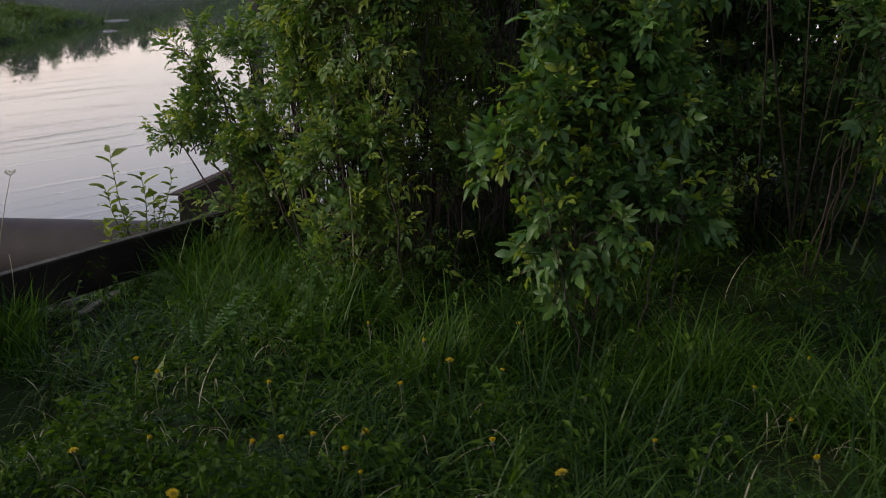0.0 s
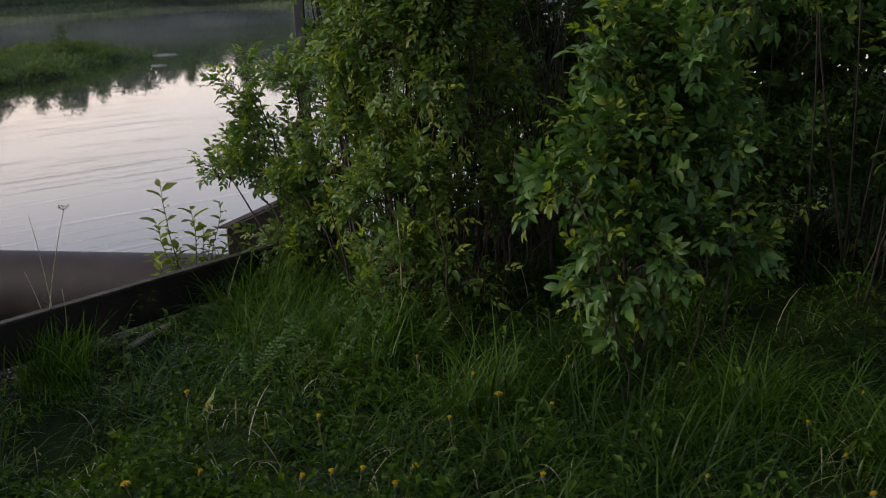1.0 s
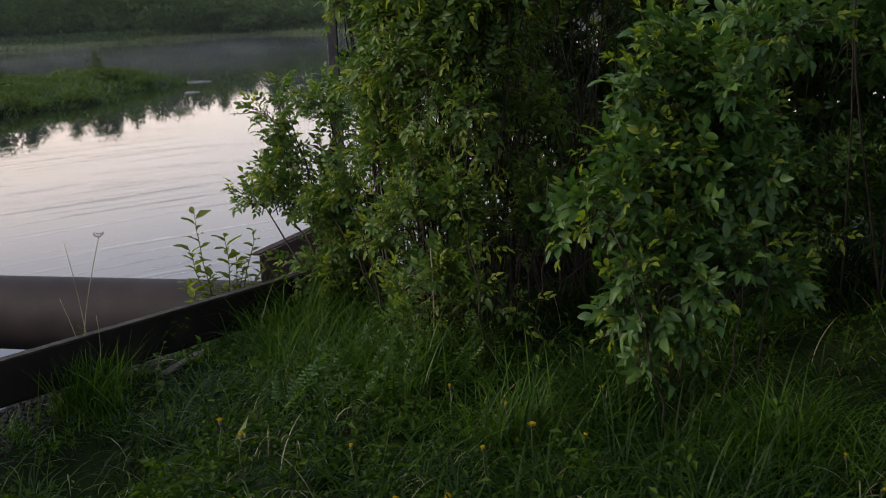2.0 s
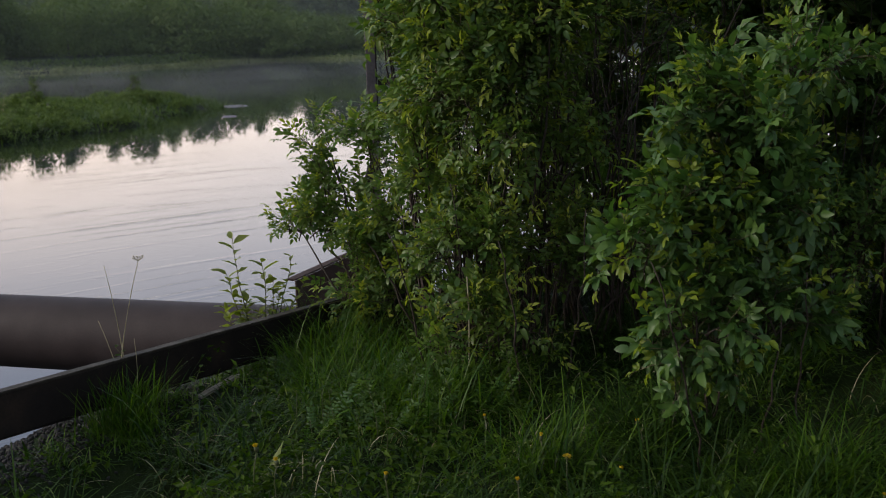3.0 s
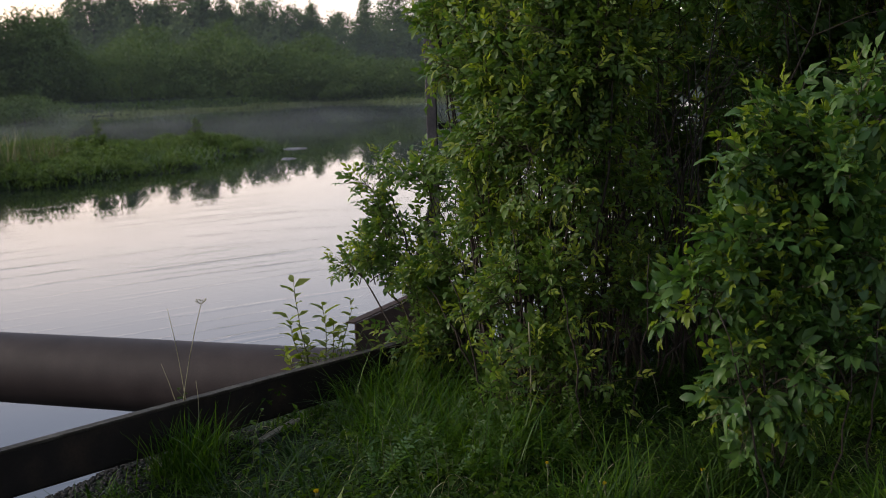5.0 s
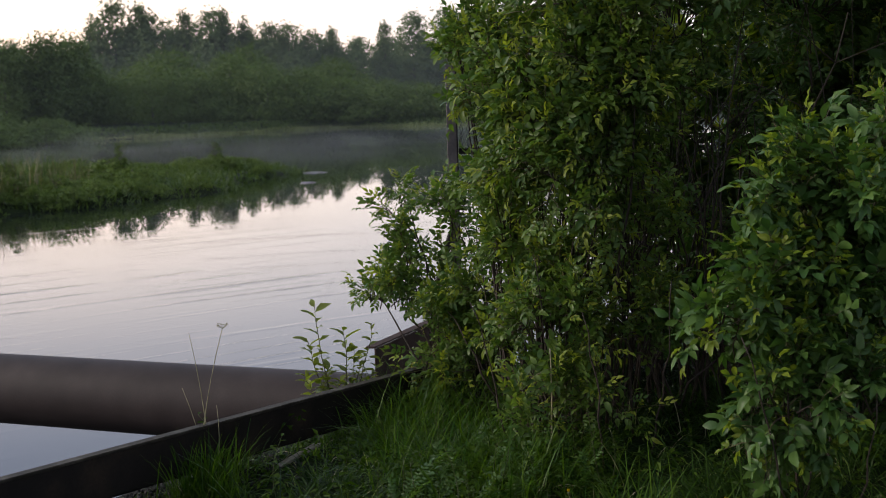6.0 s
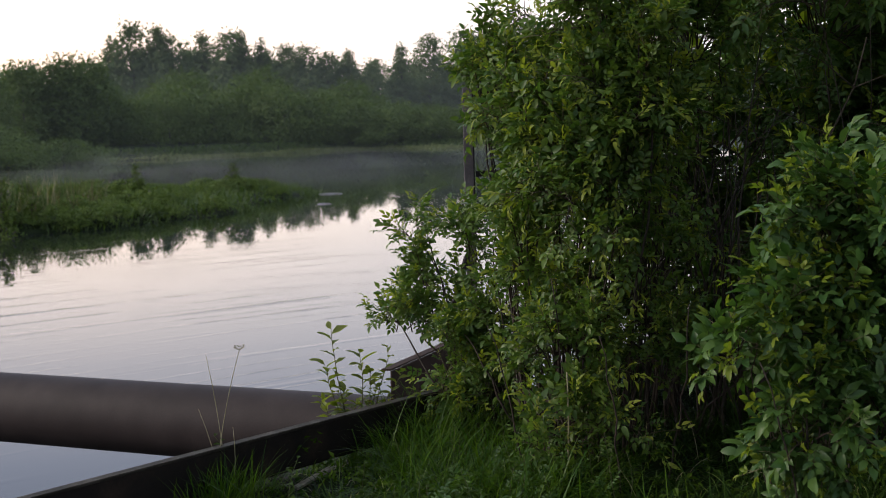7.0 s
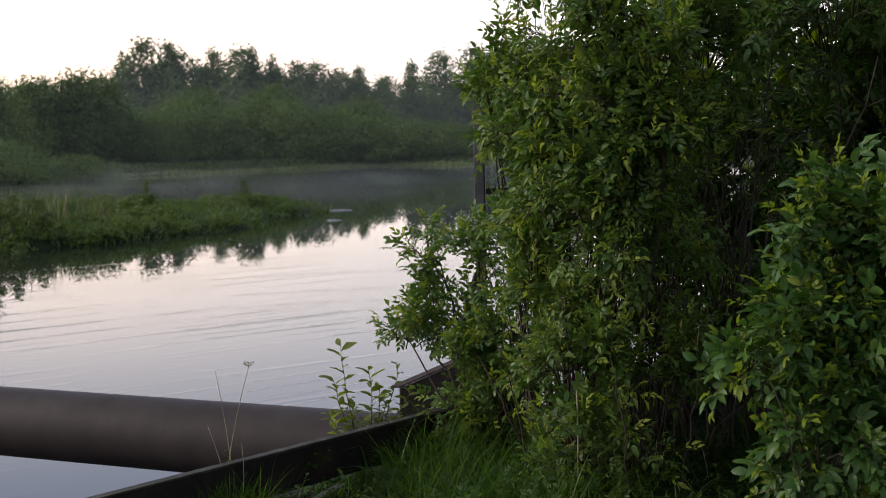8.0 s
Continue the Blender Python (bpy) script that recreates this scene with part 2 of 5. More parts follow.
SHORE = leaf_material("shore_sedge", (0.15, 0.185, 0.085), (0.22, 0.25, 0.12), 0.7, 0.3, scale=0.3)
OLD_REED = leaf_material("old_reed", (0.09, 0.085, 0.045), (0.17, 0.15, 0.085), 0.7, 0.25, scale=1.0)
REED = leaf_material("reed_blade", (0.040, 0.078, 0.016), (0.085, 0.125, 0.030), 0.6, 0.3, scale=1.0)
# pale colour stands in for glints on arching blades; the dock leaves share it
PALE = leaf_material("pale_grass", (0.065, 0.12, 0.020), (0.24, 0.28, 0.085), 0.4, 0.35, scale=6.0, sheen=0.25)
FERN = leaf_material("feathery_leaf", (0.040, 0.095, 0.020), (0.085, 0.150, 0.034), 0.45, 0.35, by_object=True, scale=20.0, sheen=0.34)
PETAL = leaf_material("dandelion_petal", (0.38, 0.25, 0.008), (0.62, 0.44, 0.016), 0.6, 0.25, scale=40.0)
SEPAL = leaf_material("dandelion_stem", (0.06, 0.09, 0.03), (0.10, 0.10, 0.05), 0.6, 0.2, scale=40.0)


# ---------------------------------------------------------------- helpers of the build
rng = np.random.default_rng(7)


def mesh_of(name, verts, faces, *mats, index=None, smooth=False):
    me = bpy.data.meshes.new(name)
    me.from_pydata(np.asarray(verts, float).tolist(), [], [tuple(f) for f in (faces.tolist() if hasattr(faces, "tolist") else faces)])
    for m in mats:
        me.materials.append(m)
    if index is not None:
        me.polygons.foreach_set("material_index", np.asarray(index, np.int32))
    if smooth:
        me.polygons.foreach_set("use_smooth", np.ones(len(me.polygons), bool))
    me.update()
    return me


def part(name, data, material=None, parent=None, label=""):
    """Links a bmesh or a mesh as ONE object under a thing or under a part."""
    if isinstance(data, bmesh.types.BMesh):
        me = bpy.data.meshes.new(name)
        data.to_mesh(me)
        data.free()
        me.materials.append(material)
    else:
        me = data
    ob = new(name, me)
    if parent is not None:
        ob.parent = parent
    return tagged(ob, label)


def thing(name, at, label, category, group="", kind=""):
    ob = new(name)
    ob.location = at
    ob.empty_display_size = 0.1
    return tagged(ob, label, category, group, kind)


def tube(points, radii, sides=6, cap=True):
    """Vertices and faces of a tapered tube along points."""
    pts = [Vector(p) for p in points]
    vs, fs = [], []
    for i, p in enumerate(pts):
        d = (pts[min(i + 1, len(pts) - 1)] - pts[max(i - 1, 0)]).normalized()
        a = d.orthogonal().normalized()
        b = d.cross(a)
        for k in range(sides):
            w = 2 * math.pi * k / sides
            vs.append(p + float(radii[i]) * (math.cos(w) * a + math.sin(w) * b))
    for i in range(len(pts) - 1):
        for k in range(sides):
            k2 = (k + 1) % sides
            fs.append((i * sides + k, i * sides + k2, (i + 1) * sides + k2, (i + 1) * sides + k))
    if cap:
        fs.append(tuple(range(sides))[::-1])
        fs.append(tuple((len(pts) - 1) * sides + k for k in range(sides)))
    return [tuple(v) for v in vs], fs


def tubes_mesh(name, lines, mat, sides=4):
    vs, fs = [], []
    for pts, radii in lines:
        v, f = tube(pts, radii, sides)
        o = len(vs)
        vs += v
        fs += [tuple(i + o for i in q) for q in f]
    return mesh_of(name, vs, fs, mat, smooth=True)


def box_bm(size, bevel=0.0, at=(0, 0, 0)):
    bm = bmesh.new()
    bmesh.ops.create_cube(bm, size=1.0)
    bmesh.ops.scale(bm, vec=size, verts=bm.verts)
    bmesh.ops.translate(bm, vec=at, verts=bm.verts)
    if bevel:
        bmesh.ops.bevel(bm, geom=bm.edges[:], offset=bevel, segments=2, affect="EDGES")
    return bm


def curve_points(a, b, sag, n=6, wob=0.0):
    """Points from a to b, bowed by the vector sag, a little crooked."""
    a, b, sag = Vector(a), Vector(b), Vector(sag)
    out = []
    for i in range(n + 1):
        t = i / n
        p = a.lerp(b, t) + sag * (4 * t * (1 - t))
        if 0 < i < n:
            p += Vector(rng.normal(0, wob, 3))
        out.append(p)
    return out


def stack(templates, picks, mats3, offsets):
    """Joins many placed copies of small templates. templates: (verts, faces, index) arrays."""
    V, F, X, o = [], [], [], 0
    for k, (tv, tf, ti) in enumerate(templates):
        sel = np.nonzero(picks == k)[0]
        if not len(sel):
            continue
        v = np.einsum("nij,vj->nvi", mats3[sel], tv) + offsets[sel][:, None, :]
        V.append(v.reshape(-1, 3))
        nv = len(tv)
        by = {}
        for f, ix in zip(tf, ti):
            by.setdefault(len(f), []).append((f, ix))
        for size, lst in by.items():
            fa = np.array([f for f, _ in lst])
            ff = (fa[None] + (o + nv * np.arange(len(sel)))[:, None, None]).reshape(-1, size)
            F.append(ff)
            X.append(np.tile([ix for _, ix in lst], len(sel)))
        o += nv * len(sel)
    faces = [tuple(r) for a in F for r in a.tolist()]
    return np.concatenate(V), faces, np.concatenate(X)


def frames_from(axis, up):
    """Rotation matrices whose x runs along axis and whose z lies near up."""
    x = axis / np.linalg.norm(axis, axis=1, keepdims=True)
    y = np.cross(up, x)
    y /= np.linalg.norm(y, axis=1, keepdims=True) + 1e-9
    z = np.cross(x, y)
    return np.stack([x, y, z], -1)


# ---------------------------------------------------------------- lie of the land
WATER_Z = -1.4
BEAM_AT, BEAM_U = np.array((-1.82, 5.03)), np.array((0.617, 0.787))
BEAM_N = np.array((-0.787, 0.617))
SPIT = [(-9.6, 53.2, 0.8), (-11.5, 51.5, 3.2), (-15.0, 48.5, 6.0), (-20.0, 45.0, 10.5), (-32.0, 43.0, 14.0), (-70.0, 44.0, 18.0)]


def smooth(a, b, x):
    t = np.clip((x - a) / (b - a), 0, 1)
    return t * t * (3 - 2 * t)


def wave_noise(x, y, f):
    return (np.sin(1.7 * f * x + 0.6 * np.sin(1.1 * f * y)) * np.cos(1.3 * f * y + 0.9 * np.sin(0.8 * f * x))
            + 0.5 * np.sin(3.9 * f * x + 1.0) * np.sin(3.1 * f * y + 2.0))


def far_shore(x):
    return np.interp(x, [-400, -90, -60, -45, -30, -20, 0, 40, 120, 400], [30, 58, 82, 99, 121, 134, 134, 120, 110, 110]) + 1.5 * np.sin(x * 0.31)


def spit_in(x, y):
    """Metres inside the spit's edge."""
    best = np.full(np.shape(x), -1e3)
    for (ax, ay, ar), (bx, by, br) in zip(SPIT, SPIT[1:]):
        dx, dy = bx - ax, by - ay
        t = np.clip(((x - ax) * dx + (y - ay) * dy) / (dx * dx + dy * dy), 0, 1)
        best = np.maximum(best, ar + (br - ar) * t - np.hypot(x - ax - t * dx, y - ay - t * dy))
    return best + 0.5 * wave_noise(x, y, 0.5)


def beam_sd(x, y):
    return (x - BEAM_AT[0]) * BEAM_U[0] + (y - BEAM_AT[1]) * BEAM_U[1], (x - BEAM_AT[0]) * BEAM_N[0] + (y - BEAM_AT[1]) * BEAM_N[1]


def ground_z(x, y):
    x, y = np.asarray(x, float), np.asarray(y, float)
    s, d = beam_sd(x, y)
    land = -0.10 * smooth(-2.6, -0.5, d) - 0.06 * smooth(0.8, -0.2, s) * smooth(-1.2, -0.3, d) - 0.022 * smooth(-0.3, 0.0, d) * smooth(0.45, 0.2, s) + 0.06 * smooth(2.0, 3.4, s) * smooth(-2, -1, d)
    land = land - 0.24 * np.exp(-((x + 1.10) ** 2 / 0.13 + (y - 4.55) ** 2 / 0.26))      # a small hollow
    land = land + (0.022 * wave_noise(x, y, 1.6) + 0.030 * wave_noise(x + 1.0, y, 3.6)) * smooth(-0.1, -0.7, d) * smooth(1.2, 2.4, y)
    z = land + (-2.4 - land) * smooth(0.10, 1.9, d + 0.05 * wave_noise(x, y, 2.5))
    far = -2.4 + 2.1 * smooth(-6, 8, y - far_shore(x)) + 0.5 * smooth(8, 60, y - far_shore(x))
    spit = -2.4 + 1.28 * smooth(-1.5, 1.0, spit_in(x, y))
    return np.maximum(z, np.maximum(far, spit))


def spread(lo, hi, mid0, mid1, fine, count):
    """Grid lines, fine between mid0 and mid1 and ever coarser outwards."""
    core = np.arange(mid0, mid1, fine)
    left = mid0 - (mid0 - lo) * (np.linspace(0, 1, count)[1:] ** 3)
    right = mid1 + (hi - mid1) * (np.linspace(0, 1, count) ** 3)
    return np.concatenate([left[::-1], core, right])


gx = spread(-2500, 2500, -4, 4.5, 0.12, 60)
gy = np.unique(np.concatenate([spread(-2500, 2600, -2, 10.5, 0.12, 50), np.arange(28, 60, 0.8), np.arange(80, 150, 1.2)]))
GX, GY = np.meshgrid(gx, gy)
GZ = ground_z(GX, GY)
nx, ny = len(gx), len(gy)
ii = (np.arange(ny - 1)[:, None] * nx + np.arange(nx - 1)[None]).ravel()
ground = part("ground", mesh_of("ground", np.stack([GX, GY, GZ], -1).reshape(-1, 3), np.stack([ii, ii + 1, ii + nx + 1, ii + nx], -1), GROUND, smooth=True))
tagged(ground, "grassy riverbank soil sloping down into the river", "ground", kind="structure")

wv = [(-2500, -2500, WATER_Z), (2500, -2500, WATER_Z), (2500, 2600, WATER_Z), (-2500, 2600, WATER_Z)]
water = part("water", mesh_of("water", wv, [(0, 1, 2, 3)], WATER))
tagged(water, "calm river water mirroring the pale evening sky", "water", kind="structure")

# ---------------------------------------------------------------- pipe, beam and steelwork
def build_pipe():
    p = thing("pipe", (-1.6, 8.87, -0.86), "wide brown painted steel pipe crossing the river", "pipe")
    u = Vector((0.9487, -0.3162, 0.0))
    a, b = Vector((-2.9, 9.28, -0.588)) - u * 34, Vector((-2.9, 9.28, -0.588)) + u * 4.4
    o = Vector((-1.6, 8.87, -0.86))
    pts = [a + (b - a) * (i / 24) - o for i in range(25)]
    v, f = tube(pts, [0.276] * 25, 48)
    me = mesh_of("pipe_body", v, f, PIPE, smooth=True)
    part("body", me, None, p)
    return p


build_pipe()


def build_beam():
    o = np.array((*(BEAM_AT + 0.6 * BEAM_U), -0.039))
    p = thing("steel_beam", o, "blackened steel beam lying along the bank edge", "beam")
    p.rotation_euler = (0, 0.006, math.atan2(BEAM_U[1], BEAM_U[0]))
    L, x0 = 4.4, 0.15
    part("web", box_bm((L, 0.012, 0.180), 0.002, (x0, -0.026, 0.097)), STEEL, p)
    part("top_flange", box_bm((L, 0.054, 0.012), 0.003, (x0, -0.006, 0.194)), WORN, p, "grey worn top flange of the beam")
    part("bottom_flange", box_bm((L, 0.060, 0.013), 0.003, (x0, 0.008, -0.0005)), STEEL, p)
    for k in (-1.2, 0.5, 1.9):
        part("stiffener", box_bm((0.01, 0.05, 0.172), 0.001, (k, 0.006, 0.1)), STEEL, p)
    return p


build_beam()


def build_steelwork():
    """Steel girder across the pipe, with a fence panel standing at its end."""
    gd = thing("plate_girder", (-0.93, 8.49, -0.33), "brown rusty steel plate girder resting on the pipe", "girder")
    gd.rotation_euler = (0, 0, math.atan2(0.94, 0.35))
    part("web", box_bm((1.8, 0.014, 0.33), 0.002, (0.9, -0.02, 0.068)), RUST, gd)
    part("top_flange", box_bm((1.8, 0.07, 0.012), 0.002, (0.9, 0.02, 0.239)), RUST, gd)
    part("bottom_flange", box_bm((1.8, 0.07, 0.012), 0.002, (0.9, 0.02, -0.09)), RUST, gd)
    part("pile", box_bm((0.12, 0.12, 2.1), 0.004, (1.62, 0.02, -1.146)), STEEL, gd, "dark steel pile under the girder")

    base = Vector((-0.40, 9.92, -0.085))
    fence = thing("fence", base, "wire mesh fence panel on weathered steel posts", "fence")
    along = Vector((0.95, 0.31, 0.0)).normalized()
    ang = math.atan2(along.y, along.x)
    fence.rotation_euler = (0, 0, ang)
    wide, tall = 1.6, 1.95
    for k in range(2):
        bm = box_bm((0.075, 0.012, tall), 0.002, (k * wide, -0.03, tall / 2))
        post = part("post", bm, POST, fence)
        # shade on this side of the post is put into the web's dark colour
        part("post_web", box_bm((0.012, 0.075, tall), 0.002, (k * wide + 0.045, 0.012, tall / 2)), STEEL, post, "web of the post, coloured dark for its shaded side")
        part("foot_plate", box_bm((0.16, 0.16, 0.01), 0.002, (k * wide + 0.01, 0.0, 0.005)), RUST, post)
    for z in (0.10, 1.27, 1.90):
        part("rail", box_bm((wide - 0.11, 0.03, 0.045), 0.003, (wide / 2 + 0.01, -0.005, z)), STEEL, fence)
    br = tube([(-0.03, -0.03, 0.62), (-0.26, -0.16, 0.012)], [0.026, 0.026], 6)
    part("brace", mesh_of("brace", *br, STEEL), None, fence)
    lines = []
    step, z0, z1 = 0.058, 0.14, 1.88
    n = int((wide - 0.1) / step)
    rows = int((z1 - z0) / step)
    for i in range(n + 1):
        x = 0.07 + i * step
        pts = [(x + (step * 0.5 if k % 2 else 0.0), -0.005 + (0.004 if k % 2 else -0.004), z0 + k * step * 0.98) for k in range(rows + 1)]
        lines.append((pts, [0.0022] * len(pts)))
        pts = [(x + (0.0 if k % 2 else step * 0.5), -0.005 + (-0.004 if k % 2 else 0.004), z0 + k * step * 0.98) for k in range(rows + 1)]
        lines.append((pts, [0.0022] * len(pts)))
    part("wire_mesh", tubes_mesh("wire_mesh", lines, WIRE, 3), None, fence, "diamond wire mesh")


build_steelwork()

# ---------------------------------------------------------------- far bank: woods, willows, reeds
def crown_mesh(name, height, width, shape, mat, count, leaf, seed, per=25):
    """Many small leaf clumps set in boughs inside an uneven crown. shape gives the half width (0..1) at a height (0..1)."""
    r = np.random.default_rng(seed)
    boughs = []
    while len(boughs) < int(count):
        h = r.uniform(0.0, 1.0)
        if r.uniform() > shape(h) + 0.12:
            continue
        w = shape(h) * width * 0.5
        a, q = r.uniform(0, 2 * math.pi), math.sqrt(r.uniform(0.2, 1.0))
        lump = 1 + 0.20 * math.sin(3 * a + 5 * h + seed) + 0.14 * math.sin(7 * a - 11 * h)
        boughs.append((w * q * lump * math.cos(a), w * q * lump * math.sin(a), height * h * (0.97 + 0.03 * math.sin(5 * a))))
    boughs = np.array(boughs)
    c0 = np.repeat(boughs, per, 0)
    size = width * 0.066 * np.repeat(r.uniform(0.6, 1.5, len(boughs)), per)[:, None]
    off = np.clip(r.normal(0, 0.8, c0.shape), -1.3, 1.3)
    c = c0 + off * size * (1, 1, 0.7)
    n = len(c)
    out = off * 0.4 + (c0 - (0, 0, height * 0.35)) / width * 2.0
    rot = frames_from(r.normal(0, 1, (n, 3)) + (0, 0, -0.2), out + (0, 0, 0.4) + r.normal(0, 0.28, (n, 3)))
    sc = leaf * r.uniform(0.6, 1.4, n)
    tpl = np.array([(-0.5, -0.28, 0), (0.5, -0.2, 0), (0.05, 0.42, 0.08)])
    v = np.einsum("nij,vj->nvi", rot * sc[:, None, None], tpl) + c[:, None, :]
    f = np.arange(3 * n).reshape(n, 3)
    return mesh_of(name, v.reshape(-1, 3), f, mat)


def trunk_mesh(name, height, radius, seed, limbs=7):
    r = np.random.default_rng(seed)
    lines = [([(0, 0, -0.3), (0.1, 0.0, height * 0.35), (0.0, 0.1, height * 0.7), (0, 0, height * 0.96)], [radius, radius * 0.8, radius * 0.45, 0.02])]
    for i in range(limbs):
        h = height * (0.25 + 0.6 * i / limbs)
        a = r.uniform(0, 6.28)
        ln = height * r.uniform(0.12, 0.2)
        lines.append(([(0.03, 0.03, h), (ln * 0.5 * math.cos(a), ln * 0.5 * math.sin(a), h + ln * 0.3), (ln * math.cos(a), ln * math.sin(a), h + ln * 0.7)], [radius * 0.4, radius * 0.25, 0.02]))
    return tubes_mesh(name, lines, TRUNK, 5)


def far_plant(name, label, category, group, height, width, low, shape, mat, count, leaf, seed, per=25):
    p = thing(name, (0, 0, 0), label, category, group)
    part("trunk", trunk_mesh("trunk", height * 0.95, height * 0.012, seed), None, p)
    cr = part("crown", crown_mesh("crown", height * (1 - low), width, shape, mat, count, leaf, seed, per), None, p)
    cr.location = (0, 0, height * low)
    return p


def egg(h):
    return max(0.03, (1 - h) ** 0.5 * min(1.0, 0.55 + 2.2 * h))


def cone(h):
    return max(0.03, (1 - h) ** 0.85)


def dome(h):
    return math.sqrt(max(0.02, 1 - h * h))


def column(h):
    return max(0.03, (1 - h) ** 0.7 * min(1.0, 0.5 + 3.0 * h) * (0.9 + 0.1 * math.sin(14 * h)))


BIRCH = "dark green broadleaf tree on the far bank"
kinds = [
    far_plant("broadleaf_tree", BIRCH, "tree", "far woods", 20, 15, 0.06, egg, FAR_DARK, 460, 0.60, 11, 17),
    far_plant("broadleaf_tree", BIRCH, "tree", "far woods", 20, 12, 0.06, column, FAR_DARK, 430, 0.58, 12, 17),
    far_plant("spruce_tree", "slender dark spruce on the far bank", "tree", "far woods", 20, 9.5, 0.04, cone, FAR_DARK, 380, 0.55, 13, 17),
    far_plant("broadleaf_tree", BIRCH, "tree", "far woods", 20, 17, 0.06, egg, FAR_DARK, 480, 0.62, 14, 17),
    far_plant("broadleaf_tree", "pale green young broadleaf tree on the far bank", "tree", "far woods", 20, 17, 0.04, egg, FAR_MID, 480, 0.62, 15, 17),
]
# skyline, drawing away from left to right: sideways place, distance and top height of each tree, and its kind
YOUNG_ROW = [
    (-47.5, 110, 7.8, 4), (-47.5, 120, 8.6, 4), (-45.5, 123, 8.8, 4), (-43.5, 128, 9.4, 4), (-50.5, 126, 8.6, 4), (-44.5, 124, 9.4, 4),
    (-56, 130, 9.6, 4), (-62, 128, 10, 1), (-70, 122, 10.5, 4),
]
LEFT_WOODS = [
    (-47, 146, 12.6, 2), (-45.5, 150, 14.2, 0), (-43.6, 154, 14.2, 1), (-45.5, 166, 13.9, 3), (-44.5, 180, 15, 1), (-42.8, 192, 16.2, 3),
    (-45, 208, 17.6, 2), (-43, 216, 16.8, 2), (-42.5, 236, 16.4, 0), (-40.5, 246, 17, 3), (-37, 252, 15.6, 0),
]
RIGHT_WOODS = [
    (-34, 262, 16.8, 1), (-30, 270, 13.8, 0), (-24.5, 280, 18.6, 1), (-19, 290, 21, 0), (-11, 296, 22.8, 3), (-3, 296, 22.5, 0),
    (4, 290, 24, 3), (12, 280, 22, 0), (22, 270, 24, 3), (33, 250, 22, 0), (46, 240, 22, 3),
]
BACK_WOODS = [
    (-77.5, 279, 18.2, 1), (-73.5, 284, 19.2, 1), (-71.5, 286, 18.4, 0), (-68, 288, 18.6, 2), (-64, 290, 18.8, 1), (-61, 292, 17.8, 3),
    (-57, 292, 18.2, 1), (-53, 292, 16.8, 0), (-49, 292, 17, 1), (-44, 292, 16, 3), (-84, 280, 19.4, 1),
]
for x, y, top, k in YOUNG_ROW + LEFT_WOODS + RIGHT_WOODS + BACK_WOODS:
    if y > 140:                     # the tall woods stand well back from the shore
        s = max(1.0, 275 / y)
        x, y, top = x * s, y * s, 1.62 + (top - 1.62) * s
    z = float(ground_z(x, y))
    q = copy_thing(kinds[k], Matrix.Identity(4))
    q.matrix_basis = Matrix.Translation((x, y, z - 0.2)) @ Matrix.Rotation(rng.uniform(0, 6.28), 4, "Z") @ Matrix.Scale((top - z) / 20 * 1.02, 4)
# the trees behind and between them, lower
for i in range(34):
    row = i % 2
    u = i / 33
    y = 255 + 60 * u + (26 if row else 0) + rng.uniform(-6, 6)
    x = -0.40 * y + 0.42 * y * u + rng.uniform(-2, 2)
    top = 1.6 + (0.060 if row else 0.049) * y * (1.0 - 0.30 * u) + rng.uniform(-1, 1)
    z = float(ground_z(x, y))
    q = copy_thing(kinds[int(rng.integers(0, 4)) if i % 5 else 3], Matrix.Identity(4))
    s = (top - z) / 20
    q.matrix_basis = Matrix.Translation((x, y, z - 0.2)) @ Matrix.Rotation(rng.uniform(0, 6.28), 4, "Z") @ Matrix.Diagonal((s * 1.35, s * 1.35, s, 1))
for o in kinds:      # the first of each kind takes a place of its own behind the others
    i = kinds.index(o)
    o.matrix_basis = Matrix.Translation((-80 + 22 * i, 320, float(ground_z(-80 + 22 * i, 320)) - 0.2)) @ Matrix.Scale(0.8, 4)

SALLOW = "rounded grey-green willow thicket by the far water"
domes = [
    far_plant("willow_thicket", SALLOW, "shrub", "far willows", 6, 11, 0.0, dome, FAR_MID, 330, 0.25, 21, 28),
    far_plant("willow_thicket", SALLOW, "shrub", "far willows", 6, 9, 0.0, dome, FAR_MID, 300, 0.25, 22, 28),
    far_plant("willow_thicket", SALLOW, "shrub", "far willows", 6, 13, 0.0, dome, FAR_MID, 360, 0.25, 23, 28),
]
WILLOWS = [(-62, 92, 3.2), (-52, 98, 3.6), (-44, 101, 3.3), (-39, 107, 2.8), (-43, 136, 5.6), (-37.5, 140, 6.2), (-33, 139, 5.4), (-30, 143, 7.2), (-25.5, 141, 6.0),
           (-21.5, 143, 5.4), (-17.5, 142, 4.6), (-13.5, 143, 4.2), (-9, 143, 3.7), (-4.5, 143, 3.6), (1, 142, 4.0), (8, 140, 5), (-49, 146, 7.6), (-57, 142, 8.2), (-67, 136, 8), (-76, 130, 7.5), (-40, 152, 8.0), (-20, 154, 7.0), (-31, 156, 8.6)]
for i, (x, y, hgt) in enumerate(WILLOWS):
    y = y - (4.5 if 134 < y < 145 and x < -36 else 2.0 if 134 < y < 145 else 0)
    s = hgt / 6
    src = domes[i % 3]
    q = src if i < 3 else copy_thing(src, Matrix.Identity(4))
    q.matrix_basis = Matrix.Translation((x, y, float(ground_z(x, y)) - 0.1)) @ Matrix.Rotation(rng.uniform(0, 6.28), 4, "Z") @ Matrix.Diagonal((0.75 + 0.25 * s, 0.75 + 0.25 * s, s, 1))


